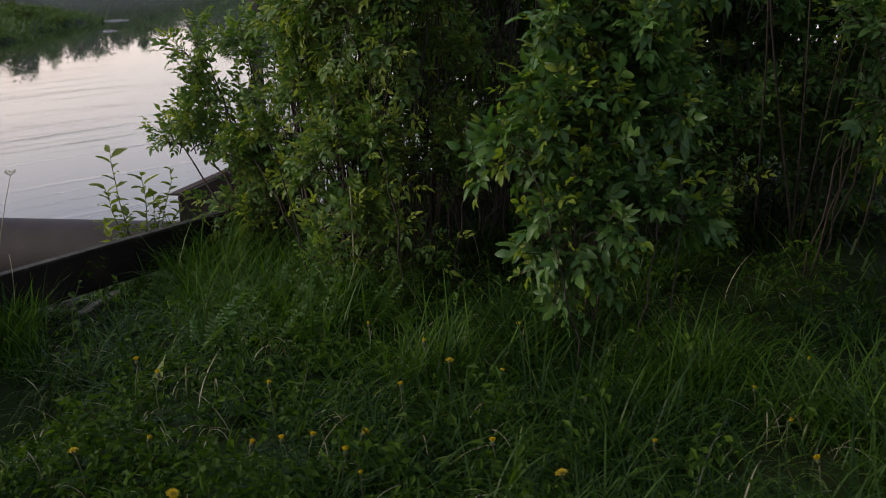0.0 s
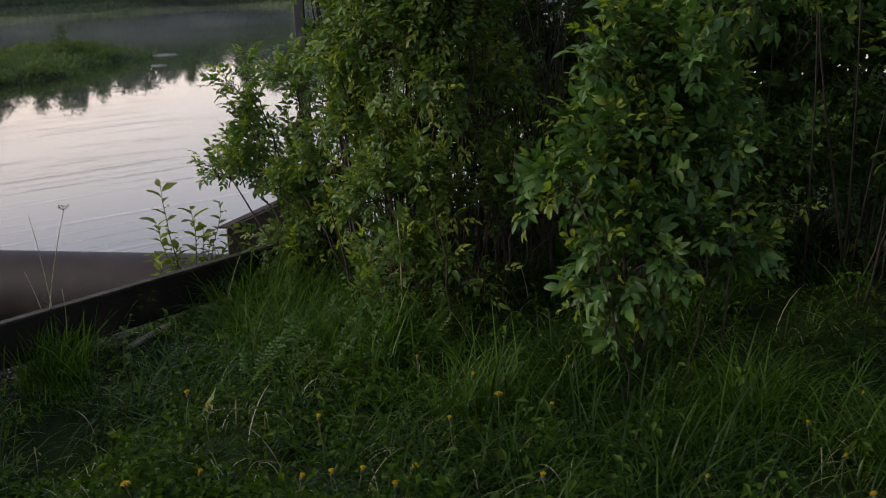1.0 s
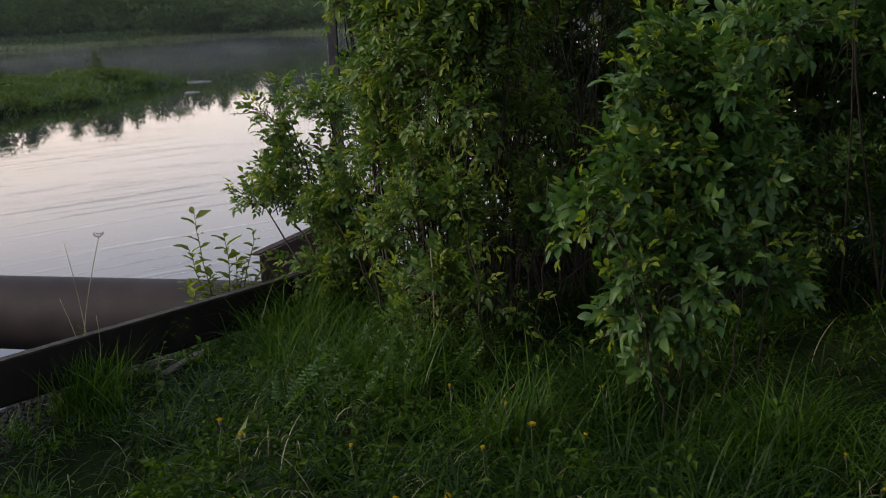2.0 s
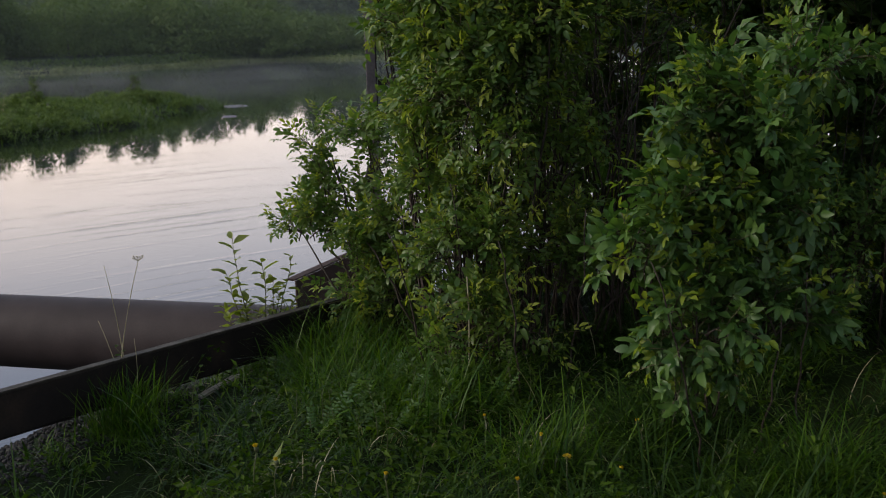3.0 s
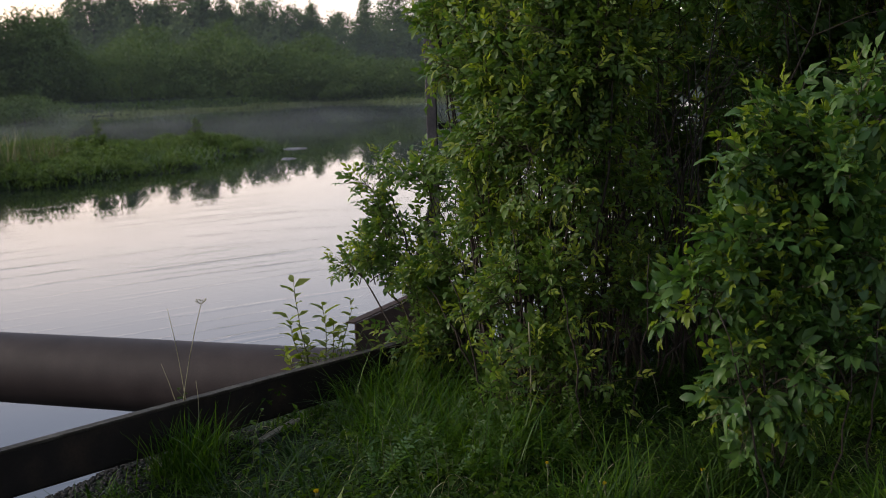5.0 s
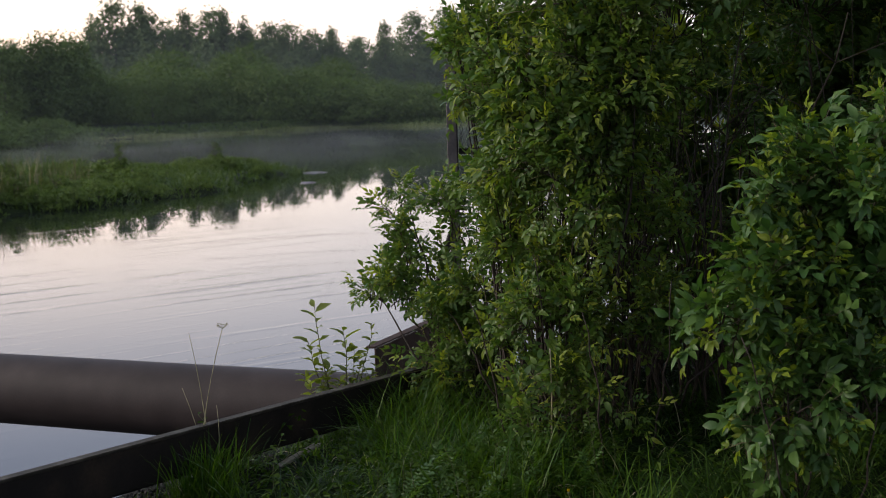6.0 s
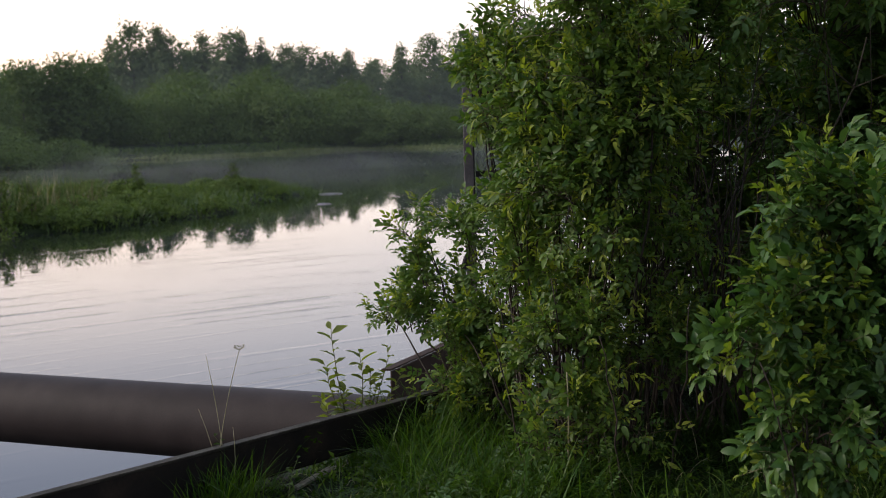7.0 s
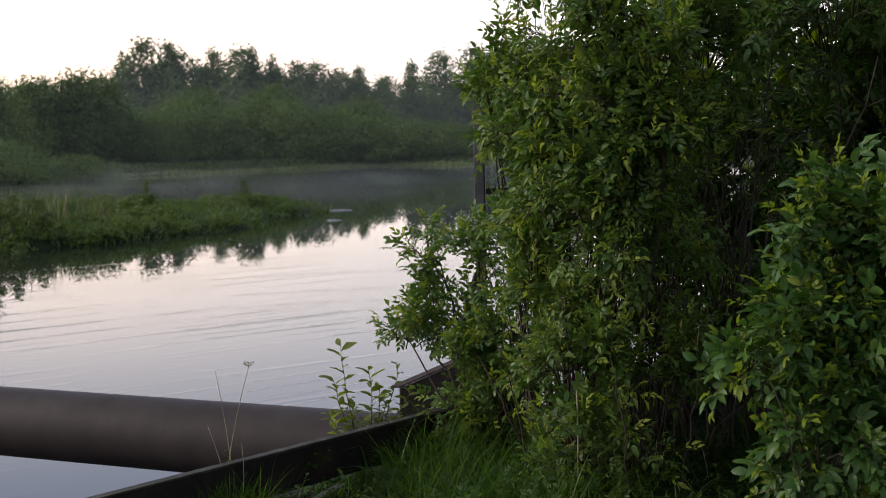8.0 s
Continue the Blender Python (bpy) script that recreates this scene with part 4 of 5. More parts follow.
elder_y = [compound(2, 0.056, n, 36, mat=1, stalk=2, slim=0.36) for n in (16, 17, 18)] + [compound(1, 0.064, n, 32, mat=1, stalk=2, slim=0.36) for n in (19, 20)] + [palmate(3, 0.060, n, 1, 2, 0.42, 0.3, 45) for n in (39, 40)]
lobed_t = [palmate(5, 0.074, n, 0, 2, 0.50, 0.5) for n in (61, 62, 63)] + [palmate(3, 0.078, n, 0, 2, 0.50, 0.4, 50) for n in (64, 65)] + [compound(2, 0.062, n, 54, mat=0, stalk=2, slim=0.52) for n in (66, 67, 68)] + [compound(1, 0.070, n, 46, mat=0, stalk=2, slim=0.50) for n in (69, 70)]
lobed_y = [palmate(3, 0.066, n, 1, 2, 0.44, 0.3, 42) for n in (71, 72, 73)] + [compound(2, 0.058, n, 38, mat=1, stalk=2, slim=0.42) for n in (74, 75)]

deep_t = [palmate(5, 0.068, s, 0, 2, 0.55, 0.4, plain=True) for s in (51, 52, 53)]
deep_y = [palmate(5, 0.066, s, 1, 2, 0.45, 0.3, 55, plain=True) for s in (54, 55)]

# leafy masses of the briar: centre, half sizes, number of shoots
BRIAR_FRONT = [
    ((0.22, 5.85, 0.62), (0.30, 0.34, 0.34), 66),
    ((0.42, 5.90, 1.30), (0.30, 0.35, 0.42), 70),
    ((0.16, 5.75, 0.26), (0.28, 0.24, 0.20), 24),
    ((0.62, 5.80, 0.45), (0.25, 0.25, 0.30), 30),
    ((0.38, 5.85, 1.60), (0.24, 0.20, 0.36), 44),
    ((0.34, 5.95, 2.10), (0.26, 0.22, 0.24), 28),
    ((0.40, 5.65, 0.24), (0.26, 0.18, 0.20), 20),
    ((0.02, 5.55, 0.20), (0.22, 0.18, 0.16), 20),
    ((0.66, 5.95, 1.00), (0.22, 0.26, 0.30), 26),
    ((0.60, 5.95, 1.62), (0.26, 0.26, 0.34), 34),
    ((0.50, 5.76, 1.78), (0.30, 0.12, 0.42), 52),
    ((0.26, 5.70, 1.36), (0.30, 0.12, 0.36), 38),
]
BRIAR_LEFT = [
    ((-0.62, 7.05, 0.70), (0.20, 0.22, 0.24), 30),
    ((-0.66, 7.05, 0.50), (0.20, 0.20, 0.13), 30),
    ((-0.10, 6.70, 0.42), (0.15, 0.22, 0.25), 24),
    ((-0.26, 6.90, 0.86), (0.12, 0.20, 0.18), 6),
    ((-0.26, 6.95, 0.36), (0.15, 0.20, 0.24), 24),
    ((-0.12, 6.60, 0.20), (0.16, 0.20, 0.20), 30),
    ((-0.62, 7.05, 0.98), (0.07, 0.20, 0.16), 11),
    ((-0.30, 6.90, 1.00), (0.14, 0.20, 0.16), 15),
    ((-0.46, 6.95, 0.34), (0.13, 0.16, 0.20), 18),
    ((-0.52, 7.00, 0.66), (0.20, 0.22, 0.28), 8),
    ((-0.12, 6.75, 0.64), (0.17, 0.18, 0.26), 32),
    ((0.04, 6.35, 0.72), (0.18, 0.18, 0.28), 28),
    ((-0.30, 6.88, 0.60), (0.12, 0.14, 0.20), 14),
    ((-0.42, 6.62, 0.22), (0.13, 0.10, 0.16), 22),
    ((-0.40, 6.62, 0.44), (0.13, 0.10, 0.12), 16),
]
BRIAR_BACK = [
    ((0.04, 6.25, 1.02), (0.24, 0.40, 0.42), 64),
    ((0.92, 7.25, 1.22), (0.46, 0.28, 0.72), 120),
    ((0.50, 7.15, 0.80), (0.36, 0.24, 0.55), 24),
    ((0.70, 7.40, 0.30), (0.45, 0.20, 0.34), 20),
    ((0.06, 6.25, 0.86), (0.18, 0.20, 0.26), 9),
    ((0.00, 6.45, 1.34), (0.12, 0.20, 0.26), 20),
    ((0.40, 7.20, 0.55), (0.20, 0.16, 0.30), 34),
    ((0.66, 7.25, 0.50), (0.18, 0.16, 0.34), 44),
    ((0.50, 7.20, 0.24), (0.26, 0.16, 0.22), 40),
]
BRIAR_CROWN = [
    ((0.14, 6.05, 1.62), (0.30, 0.40, 0.50), 120),
    ((0.42, 6.20, 2.20), (0.32, 0.50, 0.36), 62),
    ((0.84, 6.40, 2.05), (0.44, 0.50, 0.42), 96),
    ((0.00, 6.45, 1.86), (0.12, 0.22, 0.20), 16),
    ((-0.09, 6.50, 1.56), (0.12, 0.20, 0.20), 16),
    ((0.16, 6.30, 2.16), (0.18, 0.20, 0.16), 9),
    ((0.46, 6.10, 1.78), (0.22, 0.30, 0.34), 46),
    ((-0.14, 6.50, 1.82), (0.15, 0.20, 0.34), 44),
    ((1.08, 6.80, 2.30), (0.34, 0.25, 0.34), 60),
    ((-0.24, 6.60, 1.98), (0.12, 0.14, 0.10), 9),
    ((0.06, 6.35, 2.42), (0.20, 0.18, 0.18), 26),
    ((-0.06, 6.45, 2.50), (0.14, 0.14, 0.10), 12),
]
briar = grow_shrub("shrub", "dense green briar shrub with yellowish shoot tips on the bank", BRIAR_FRONT + BRIAR_LEFT + BRIAR_BACK + BRIAR_CROWN, (0.30, 6.25), rose_t, rose_y, (ROSE, ROSE_YOUNG, TWIG), 51, 300, more=1.35, shoot_len=0.25, young_share=0.9, cane_r=0.0075)
# the bare canes that stand in its open middle
for k in range(36):
    a = (rng.uniform(0.66, 1.15), rng.uniform(6.0, 6.7))
    foot = Vector((*a, float(ground_z(*a)) - 0.03))
    tip = foot + Vector((rng.normal(0.0, 0.34), rng.normal(0.0, 0.15), rng.uniform(1.2, 2.1)))
    pts = [p - briar.location for p in curve_points(foot, tip, (rng.normal(0, 0.09), 0, 0), 9, 0.02)]
    w = rng.uniform(0.004, 0.011)
    part("cane", mesh_of("cane", *tube(pts, [w * (1 - 0.08 * i) for i in range(10)], 6), BARK, smooth=True), None, briar)
    for j in range(5):
        q = pts[int(rng.integers(2, 9))]
        e = q + Vector((rng.normal(0, 0.2), rng.normal(0, 0.12), rng.uniform(0.0, 0.28)))
        part("side_twig", mesh_of("side_twig", *tube([q, q.lerp(e, 0.5) + Vector((0, 0, 0.025)), e], [0.0035, 0.0026, 0.0012], 4), BARK, smooth=True), None, briar)

# a few bare canes lean out at its front
for x, y, dx, dz in ((0.00, 5.60, -0.17, 0.82), (0.40, 5.36, -0.09, 0.76), (0.22, 5.7, -0.10, 1.0), (0.62, 5.6, 0.10, 0.85)):
    foot = Vector((x, y, float(ground_z(x, y)) - 0.03))
    pts = [p - briar.location for p in curve_points(foot, foot + Vector((dx, -0.08, dz)), (0.02, 0, 0), 8, 0.01)]
    part("cane", mesh_of("cane", *tube(pts, [0.0055 - 0.0004 * i for i in range(9)], 6), BARK, smooth=True), None, briar)

CLUMPS_B = [
    ((0.94, 4.38, 0.92), (0.21, 0.26, 0.27), 66),
    ((0.95, 4.28, 0.56), (0.16, 0.20, 0.24), 44),
    ((1.14, 4.43, 1.06), (0.23, 0.28, 0.36), 66),
    ((1.20, 4.30, 0.56), (0.24, 0.20, 0.22), 30),
    ((1.02, 4.55, 0.75), (0.24, 0.28, 0.36), 40),
    ((1.06, 4.45, 1.26), (0.18, 0.26, 0.20), 50),
    ((1.50, 4.70, 1.46), (0.24, 0.24, 0.24), 32),
    ((0.76, 4.36, 0.80), (0.10, 0.14, 0.10), 12),
]
leaning = grow_shrub("shrub", "broad-leaved green shrub leaning out over the grass", CLUMPS_B, (1.08, 4.95), lobed_t, lobed_y, (ELDER, ELDER_YOUNG, TWIG), 152, 300, cane_r=0.005, shoot_len=0.26, more=1.35, young_share=0.9, leaf_scale=0.86, reach=(0.5, 1.04), under=0.25)

for x, y, dx, dz in ((0.96, 4.14, -0.20, 0.85), (1.10, 4.12, 0.10, 0.62), (1.26, 4.2, 0.05, 0.75)):
    foot = Vector((x, y + 0.12, float(ground_z(x, y)) - 0.03))
    pts = [p - leaning.location for p in curve_points(foot, foot + Vector((dx, -0.12, dz)), (0.02, -0.04, 0), 8, 0.01)]
    part("cane", mesh_of("cane", *tube(pts, [0.0045 - 0.0003 * i for i in range(9)], 6), BARK, smooth=True), None, leaning)

CLUMPS_C = [
    ((2.30, 4.65, 1.06), (0.16, 0.24, 0.34), 56),
    ((1.45, 6.05, 2.26), (0.48, 0.34, 0.40), 44),
    ((2.05, 6.15, 2.44), (0.55, 0.40, 0.38), 44),
    ((1.55, 6.60, 1.30), (0.62, 0.40, 0.95), 130),
    ((2.95, 5.50, 1.30), (0.50, 0.60, 0.90), 90),
    ((1.70, 6.30, 0.70), (0.50, 0.40, 0.50), 60),
    ((1.55, 6.60, 2.20), (0.70, 0.45, 0.50), 120),
    ((2.25, 6.20, 0.75), (0.45, 0.35, 0.55), 60),
    ((2.75, 6.30, 0.40), (0.60, 0.30, 0.40), 60),
    ((1.98, 5.95, 0.50), (0.42, 0.14, 0.50), 52),
    ((2.10, 6.00, 1.30), (0.42, 0.14, 0.45), 22),
]
CLUMPS_D = [
    ((1.70, 7.30, 1.20), (0.80, 0.45, 1.15), 190),
    ((2.90, 6.60, 1.30), (0.90, 0.70, 1.30), 190),
    ((2.40, 7.40, 2.20), (1.20, 0.60, 0.90), 170),
    # the next two clumps hang out of view overhead, added to shade the bank
    ((2.30, 5.00, 2.85), (0.90, 0.75, 0.42), 150),
    ((2.10, 6.10, 3.00), (0.70, 0.60, 0.40), 100),
    ((3.30, 4.90, 1.20), (0.50, 0.60, 1.10), 90),
    ((3.20, 7.60, 1.50), (1.00, 0.50, 1.30), 150),
    ((1.70, 7.05, 0.40), (0.80, 0.30, 0.45), 110),
    ((2.20, 7.75, 1.55), (0.70, 0.25, 0.70), 120),
]
grow_shrub("shrub", "wide dark thicket closing the bank behind the shrubs, with an added shading canopy", CLUMPS_D, (2.40, 7.10), deep_t, deep_y, (ELDER, ELDER_YOUNG, TWIG), 54, 0, shoot_len=0.40, more=1.1, leaf_scale=1.7, cane_r=0.006)
grow_shrub("shrub", "tall dark green shrub in deep shade on the bank", CLUMPS_C, (2.00, 6.20), elder_t, elder_y, (ELDER, ELDER_YOUNG, TWIG), 53, 220, cane_r=0.0052, shoot_len=0.30, leaf_scale=0.88)

# ---------------------------------------------------------------- meadow
def on_land(x, y):
    s, d = beam_sd(x, y)
    return d < 0.06


def build_grass():
    r = np.random.default_rng(61)
    m = 2700                                  # tufts
    cx, cy = r.uniform(-2.4, 3.0, m), r.uniform(2.1, 7.6, m)
    s, d = beam_sd(cx, cy)
    bare = (d > -0.5) & (s < 1.5)
    keep = (d < 0.02) & ~(bare & (r.uniform(0, 1, m) > np.where(s < 0.45, 0.06, 0.22))) & (np.hypot(cx + 1.02, cy - 5.84) > 0.26) & ((((cx + 1.10) / 0.30) ** 2 + ((cy - 4.55) / 0.42) ** 2 > 1) | (r.uniform(0, 1, m) < 0.3))
    keep &= r.uniform(0, 1, m) < smooth(2.0, 2.9, cy) * smooth(-2.5, -1.8, cx) * smooth(3.1, 2.3, cx) + 0.05
    keep &= r.uniform(0, 1, m) < 0.66 + 0.30 * smooth(0.3, -0.4, cx) + 0.5 * wave_noise(cx + 0.7, cy, 3.1)
    keep &= (r.uniform(0, 1, m) < 1 - 0.8 * smooth(1.0, 1.3, cx) * smooth(4.0, 4.5, cy))      # thin under the shrubs
    cx, cy = cx[keep], cy[keep]
    tall = 0.53 - 0.22 * smooth(0.0, -0.7, cx) + 0.32 * wave_noise(cx + 3, cy, 1.3) + 0.30 * wave_noise(cx, cy + 1, 4.3) + 0.26 * smooth(0.4, 1.5, cx) + 0.3 * smooth(5.0, 5.8, cy) - 0.35 * smooth(0.2, -0.8, cx) * smooth(4.8, 3.8, cy) - 0.3 * bare[keep] - 0.15 * np.exp(-((cx + 1.08) ** 2 / 0.12 + (cy - 4.55) ** 2 / 0.22)) + r.normal(0, 0.26, len(cx))
    per = 40
    ccx, ccy, tl = np.repeat(cx, per), np.repeat(cy, per), np.repeat(np.clip(tall, 0.22, 1.8), per)
    ox, oy = r.normal(0, 0.045, len(ccx)), r.normal(0, 0.045, len(ccx))
    x, y = ccx + ox * 0.72, ccy + oy * 0.72
    head = np.arctan2(oy, ox) + r.normal(0, 1.2, len(x))
    k = on_land(x, y)
    x, y, head, tl = x[k], y[k], head[k], tl[k]
    ln = np.clip(r.uniform(0.10, 0.40, len(x)) * tl, 0.05, 0.6)
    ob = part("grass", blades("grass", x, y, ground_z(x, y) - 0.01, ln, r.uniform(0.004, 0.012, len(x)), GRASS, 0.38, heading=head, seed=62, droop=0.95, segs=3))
    tagged(ob, "lush green meadow grass on the riverbank", "grass", kind="stuff")
    # tussocks
    X, Y = [], []
    for cx, cy, k in ((-0.45, 6.35, 420), (-0.15, 5.9, 380), (0.42, 4.35, 300), (1.30, 3.9, 300), (1.70, 3.6, 260), (-0.52, 6.50, 420), (-0.35, 6.7, 300), (-0.30, 5.55, 340), (-0.12, 5.30, 320), (-0.50, 5.95, 260), (0.12, 5.2, 260), (-0.42, 5.30, 220), (0.0, 5.0, 200), (-0.62, 6.25, 260)):
        X.append(r.normal(cx, 0.12, k))
        Y.append(r.normal(cy, 0.12, k))
    X, Y = np.concatenate(X), np.concatenate(Y)
    k = on_land(X, Y)
    X, Y = X[k], Y[k]
    ob = part("tussock_grass", blades("tussock_grass", X, Y, ground_z(X, Y) - 0.01, r.uniform(0.22, 0.48, len(X)), r.uniform(0.004, 0.009, len(X)), TUSSOCK, 0.42, seed=63, droop=0.75, segs=5))
    tagged(ob, "long arching grass tussocks", "grass", kind="stuff")
    # short tufts along the foot of the beam
    X, Y = [], []
    for cx, cy, k in ((-1.66, 5.16, 110), (-1.40, 5.33, 200), (-1.32, 5.22, 170), (-1.26, 5.36, 150), (-1.38, 5.45, 90), (-1.24, 5.72, 160), (-1.36, 5.42, 120), (-1.04, 6.02, 150), (-0.86, 6.16, 200), (-0.74, 6.0, 200), (-1.5, 5.0, 90)):
        X.append(r.normal(cx, 0.07, k))
        Y.append(r.normal(cy, 0.07, k))
    X, Y = np.concatenate(X), np.concatenate(Y)
    k = on_land(X, Y)
    X, Y = X[k], Y[k]
    ob = part("tuft_grass", blades("tuft_grass", X, Y, ground_z(X, Y) - 0.01, r.uniform(0.06, 0.17, len(X)), r.uniform(0.004, 0.008, len(X)), TUSSOCK, 0.4, seed=68, droop=0.9, segs=4))
    tagged(ob, "short grass tufts beside the beam", "grass", kind="stuff")
    # the taller tuft round the dry stalks
    X, Y = [], []
    for cx, cy, k in ((-1.46, 5.40, 130), (-1.38, 5.48, 190), (-1.52, 5.32, 50), (-1.32, 5.36, 100), (-1.28, 5.56, 80)):
        X.append(r.normal(cx, 0.055, k))
        Y.append(r.normal(cy, 0.055, k))
    X, Y = np.concatenate(X), np.concatenate(Y)
    k = beam_sd(X, Y)[1] < -0.05
    X, Y = X[k], Y[k]
    ob = part("stalk_tuft", blades("stalk_tuft", X, Y, ground_z(X, Y) - 0.01, r.uniform(0.15, 0.36, len(X)), r.uniform(0.004, 0.008, len(X)), TUSSOCK, 0.22, seed=69, droop=0.45, segs=4))
    tagged(ob, "bright green grass tuft round the dry stalks", "grass", kind="stuff")
    # arching blades, coloured pale to put glints into the grass
    n = 2900
    x, y = r.uniform(-1.7, 2.2, n), r.uniform(2.7, 6.6, n)
    k = on_land(x, y) & (r.uniform(0, 1, n) < (0.55 + 0.4 * wave_noise(x, y, 2.3)) * (1 - 0.5 * smooth(0.3, -0.5, x)))
    x, y = x[k], y[k]
    ob = part("arching_grass", blades("arching_grass", x, y, ground_z(x, y), r.uniform(0.07, 0.25, len(x)), r.uniform(0.003, 0.008, len(x)), PALE, 0.45, seed=66, droop=1.25, segs=6))
    tagged(ob, "arching grass blades coloured pale green as glints", "grass", kind="stuff")
    n = 800
    hx, hy = r.uniform(0.3, 2.4, 95), r.uniform(2.7, 4.4, 95)
    k = r.integers(0, 95, n)
    x, y = hx[k] + r.normal(0, 0.05, n), hy[k] + r.normal(0, 0.05, n)
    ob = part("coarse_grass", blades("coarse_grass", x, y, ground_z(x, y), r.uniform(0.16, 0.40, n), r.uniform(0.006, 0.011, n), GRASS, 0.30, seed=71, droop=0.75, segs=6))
    tagged(ob, "coarse broad-bladed grass", "grass", kind="stuff")
    # dry blades
    n = 280
    x, y = r.uniform(-1.6, 2.2, n), r.uniform(2.8, 6.2, n)
    k = on_land(x, y)
    x, y = x[k], y[k]
    ob = part("dry_grass", blades("dry_grass", x, y, ground_z(x, y), r.uniform(0.10, 0.30, len(x)), r.uniform(0.004, 0.007, len(x)), STRAW, 0.6, seed=64, droop=0.8, segs=5))
    tagged(ob, "scattered dry straw-coloured grass blades", "grass", kind="stuff")
    # bent pale blades, lying in small sheaves
    X, Y = [], []
    for cx, cy, k in ((-0.98, 4.45, 9), (-0.86, 4.30, 7), (-0.48, 4.45, 8), (-1.05, 5.05, 7), (1.15, 3.42, 6), (1.42, 3.50, 9), (0.62, 3.75, 6), (-0.15, 4.7, 10), (0.1, 4.9, 8), (0.55, 4.6, 5), (1.7, 3.3, 8), (-0.4, 3.9, 5)):
        X.append(r.normal(cx, 0.07, k))
        Y.append(r.normal(cy, 0.07, k))
    X, Y = np.concatenate(X), np.concatenate(Y)
    ob = part("bent_grass", blades("bent_grass", X, Y, ground_z(X, Y) + 0.02, r.uniform(0.14, 0.30, len(X)), r.uniform(0.003, 0.006, len(X)), STRAW, 0.3, seed=72, droop=1.3, segs=8))
    tagged(ob, "bent pale dry grass blades arching over the turf", "grass", kind="stuff")
    # short turf round the place where the camera is held
    n = 62000
    a, q = r.uniform(0, 2 * math.pi, n), 13 * r.uniform(0, 1, n) ** 0.85
    x, y = q * np.cos(a), 1.5 + q * np.sin(a)
    k = on_land(x, y) & ~((x > -1.7) & (x < 2.2) & (y > 2.9))
    x, y = x[k], y[k]
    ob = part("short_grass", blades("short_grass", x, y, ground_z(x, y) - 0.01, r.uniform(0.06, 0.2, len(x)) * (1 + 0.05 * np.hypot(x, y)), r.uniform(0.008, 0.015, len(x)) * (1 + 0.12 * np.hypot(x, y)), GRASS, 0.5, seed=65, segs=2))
    tagged(ob, "short trodden green grass", "grass", kind="stuff")
    # low broad-leaved weeds between the blades
    sprigs = []
    for k in range(4):
        tv, tf, ti = [], [], []
        for j in range(5):
            v, f, m = plain_leaflet((0, 0, 0), r.uniform(0, 6.28), 0.040 * r.uniform(0.6, 1.3), 0.022, r.uniform(0, 0.6), 0)
            off = r.normal(0, 0.018, 3)
            tilt = Matrix.Rotation(r.normal(0, 0.5), 3, "X") @ Matrix.Rotation(r.normal(0, 0.5), 3, "Y")
            o = len(tv)
            tv += [tuple((tilt @ Vector(p)) + Vector(off)) for p in v]
            tf += [tuple(i + o for i in g) for g in f]
            ti += m
        sprigs.append((np.array(tv), tf, ti))
    n = 21000
    x, y = r.uniform(-1.9, 2.4, n), r.uniform(2.5, 6.3, n)
    s, d = beam_sd(x, y)
    keep = on_land(x, y) & (r.uniform(0, 1, n) < 0.16 + 0.84 * smooth(0.8, -0.3, x) * smooth(5.4, 3.4, y)) & ~((d > -0.4) & (r.uniform(0, 1, n) > 0.3)) & (r.uniform(0, 1, n) < 0.75 + 0.5 * wave_noise(x, y, 2.6)) & ((((x + 1.10) / 0.30) ** 2 + ((y - 4.55) / 0.42) ** 2 > 1) | (r.uniform(0, 1, n) < 0.3))
    x, y = x[keep], y[keep]
    h = r.uniform(0.01, 0.17, len(x)) * np.clip(0.55 + 0.9 * wave_noise(x, y, 5.6), 0.08, 1.4)
    ax = r.normal(0, 1, (len(x), 3)) * (1, 1, 0.35)
    R3 = frames_from(ax, np.array((0, 0, 1.0)) + r.normal(0, 0.35, (len(x), 3))) * r.uniform(0.35, 1.1, len(x))[:, None, None]
    V, F, X = stack(sprigs, r.integers(0, 4, len(x)), R3, np.stack([x, y, ground_z(x, y) + h], -1))
    ob = part("weeds", mesh_of("weeds", V, F, WEED, index=X))
    tagged(ob, "low clover-like weeds among the grass", "weeds", kind="stuff")


build_grass()


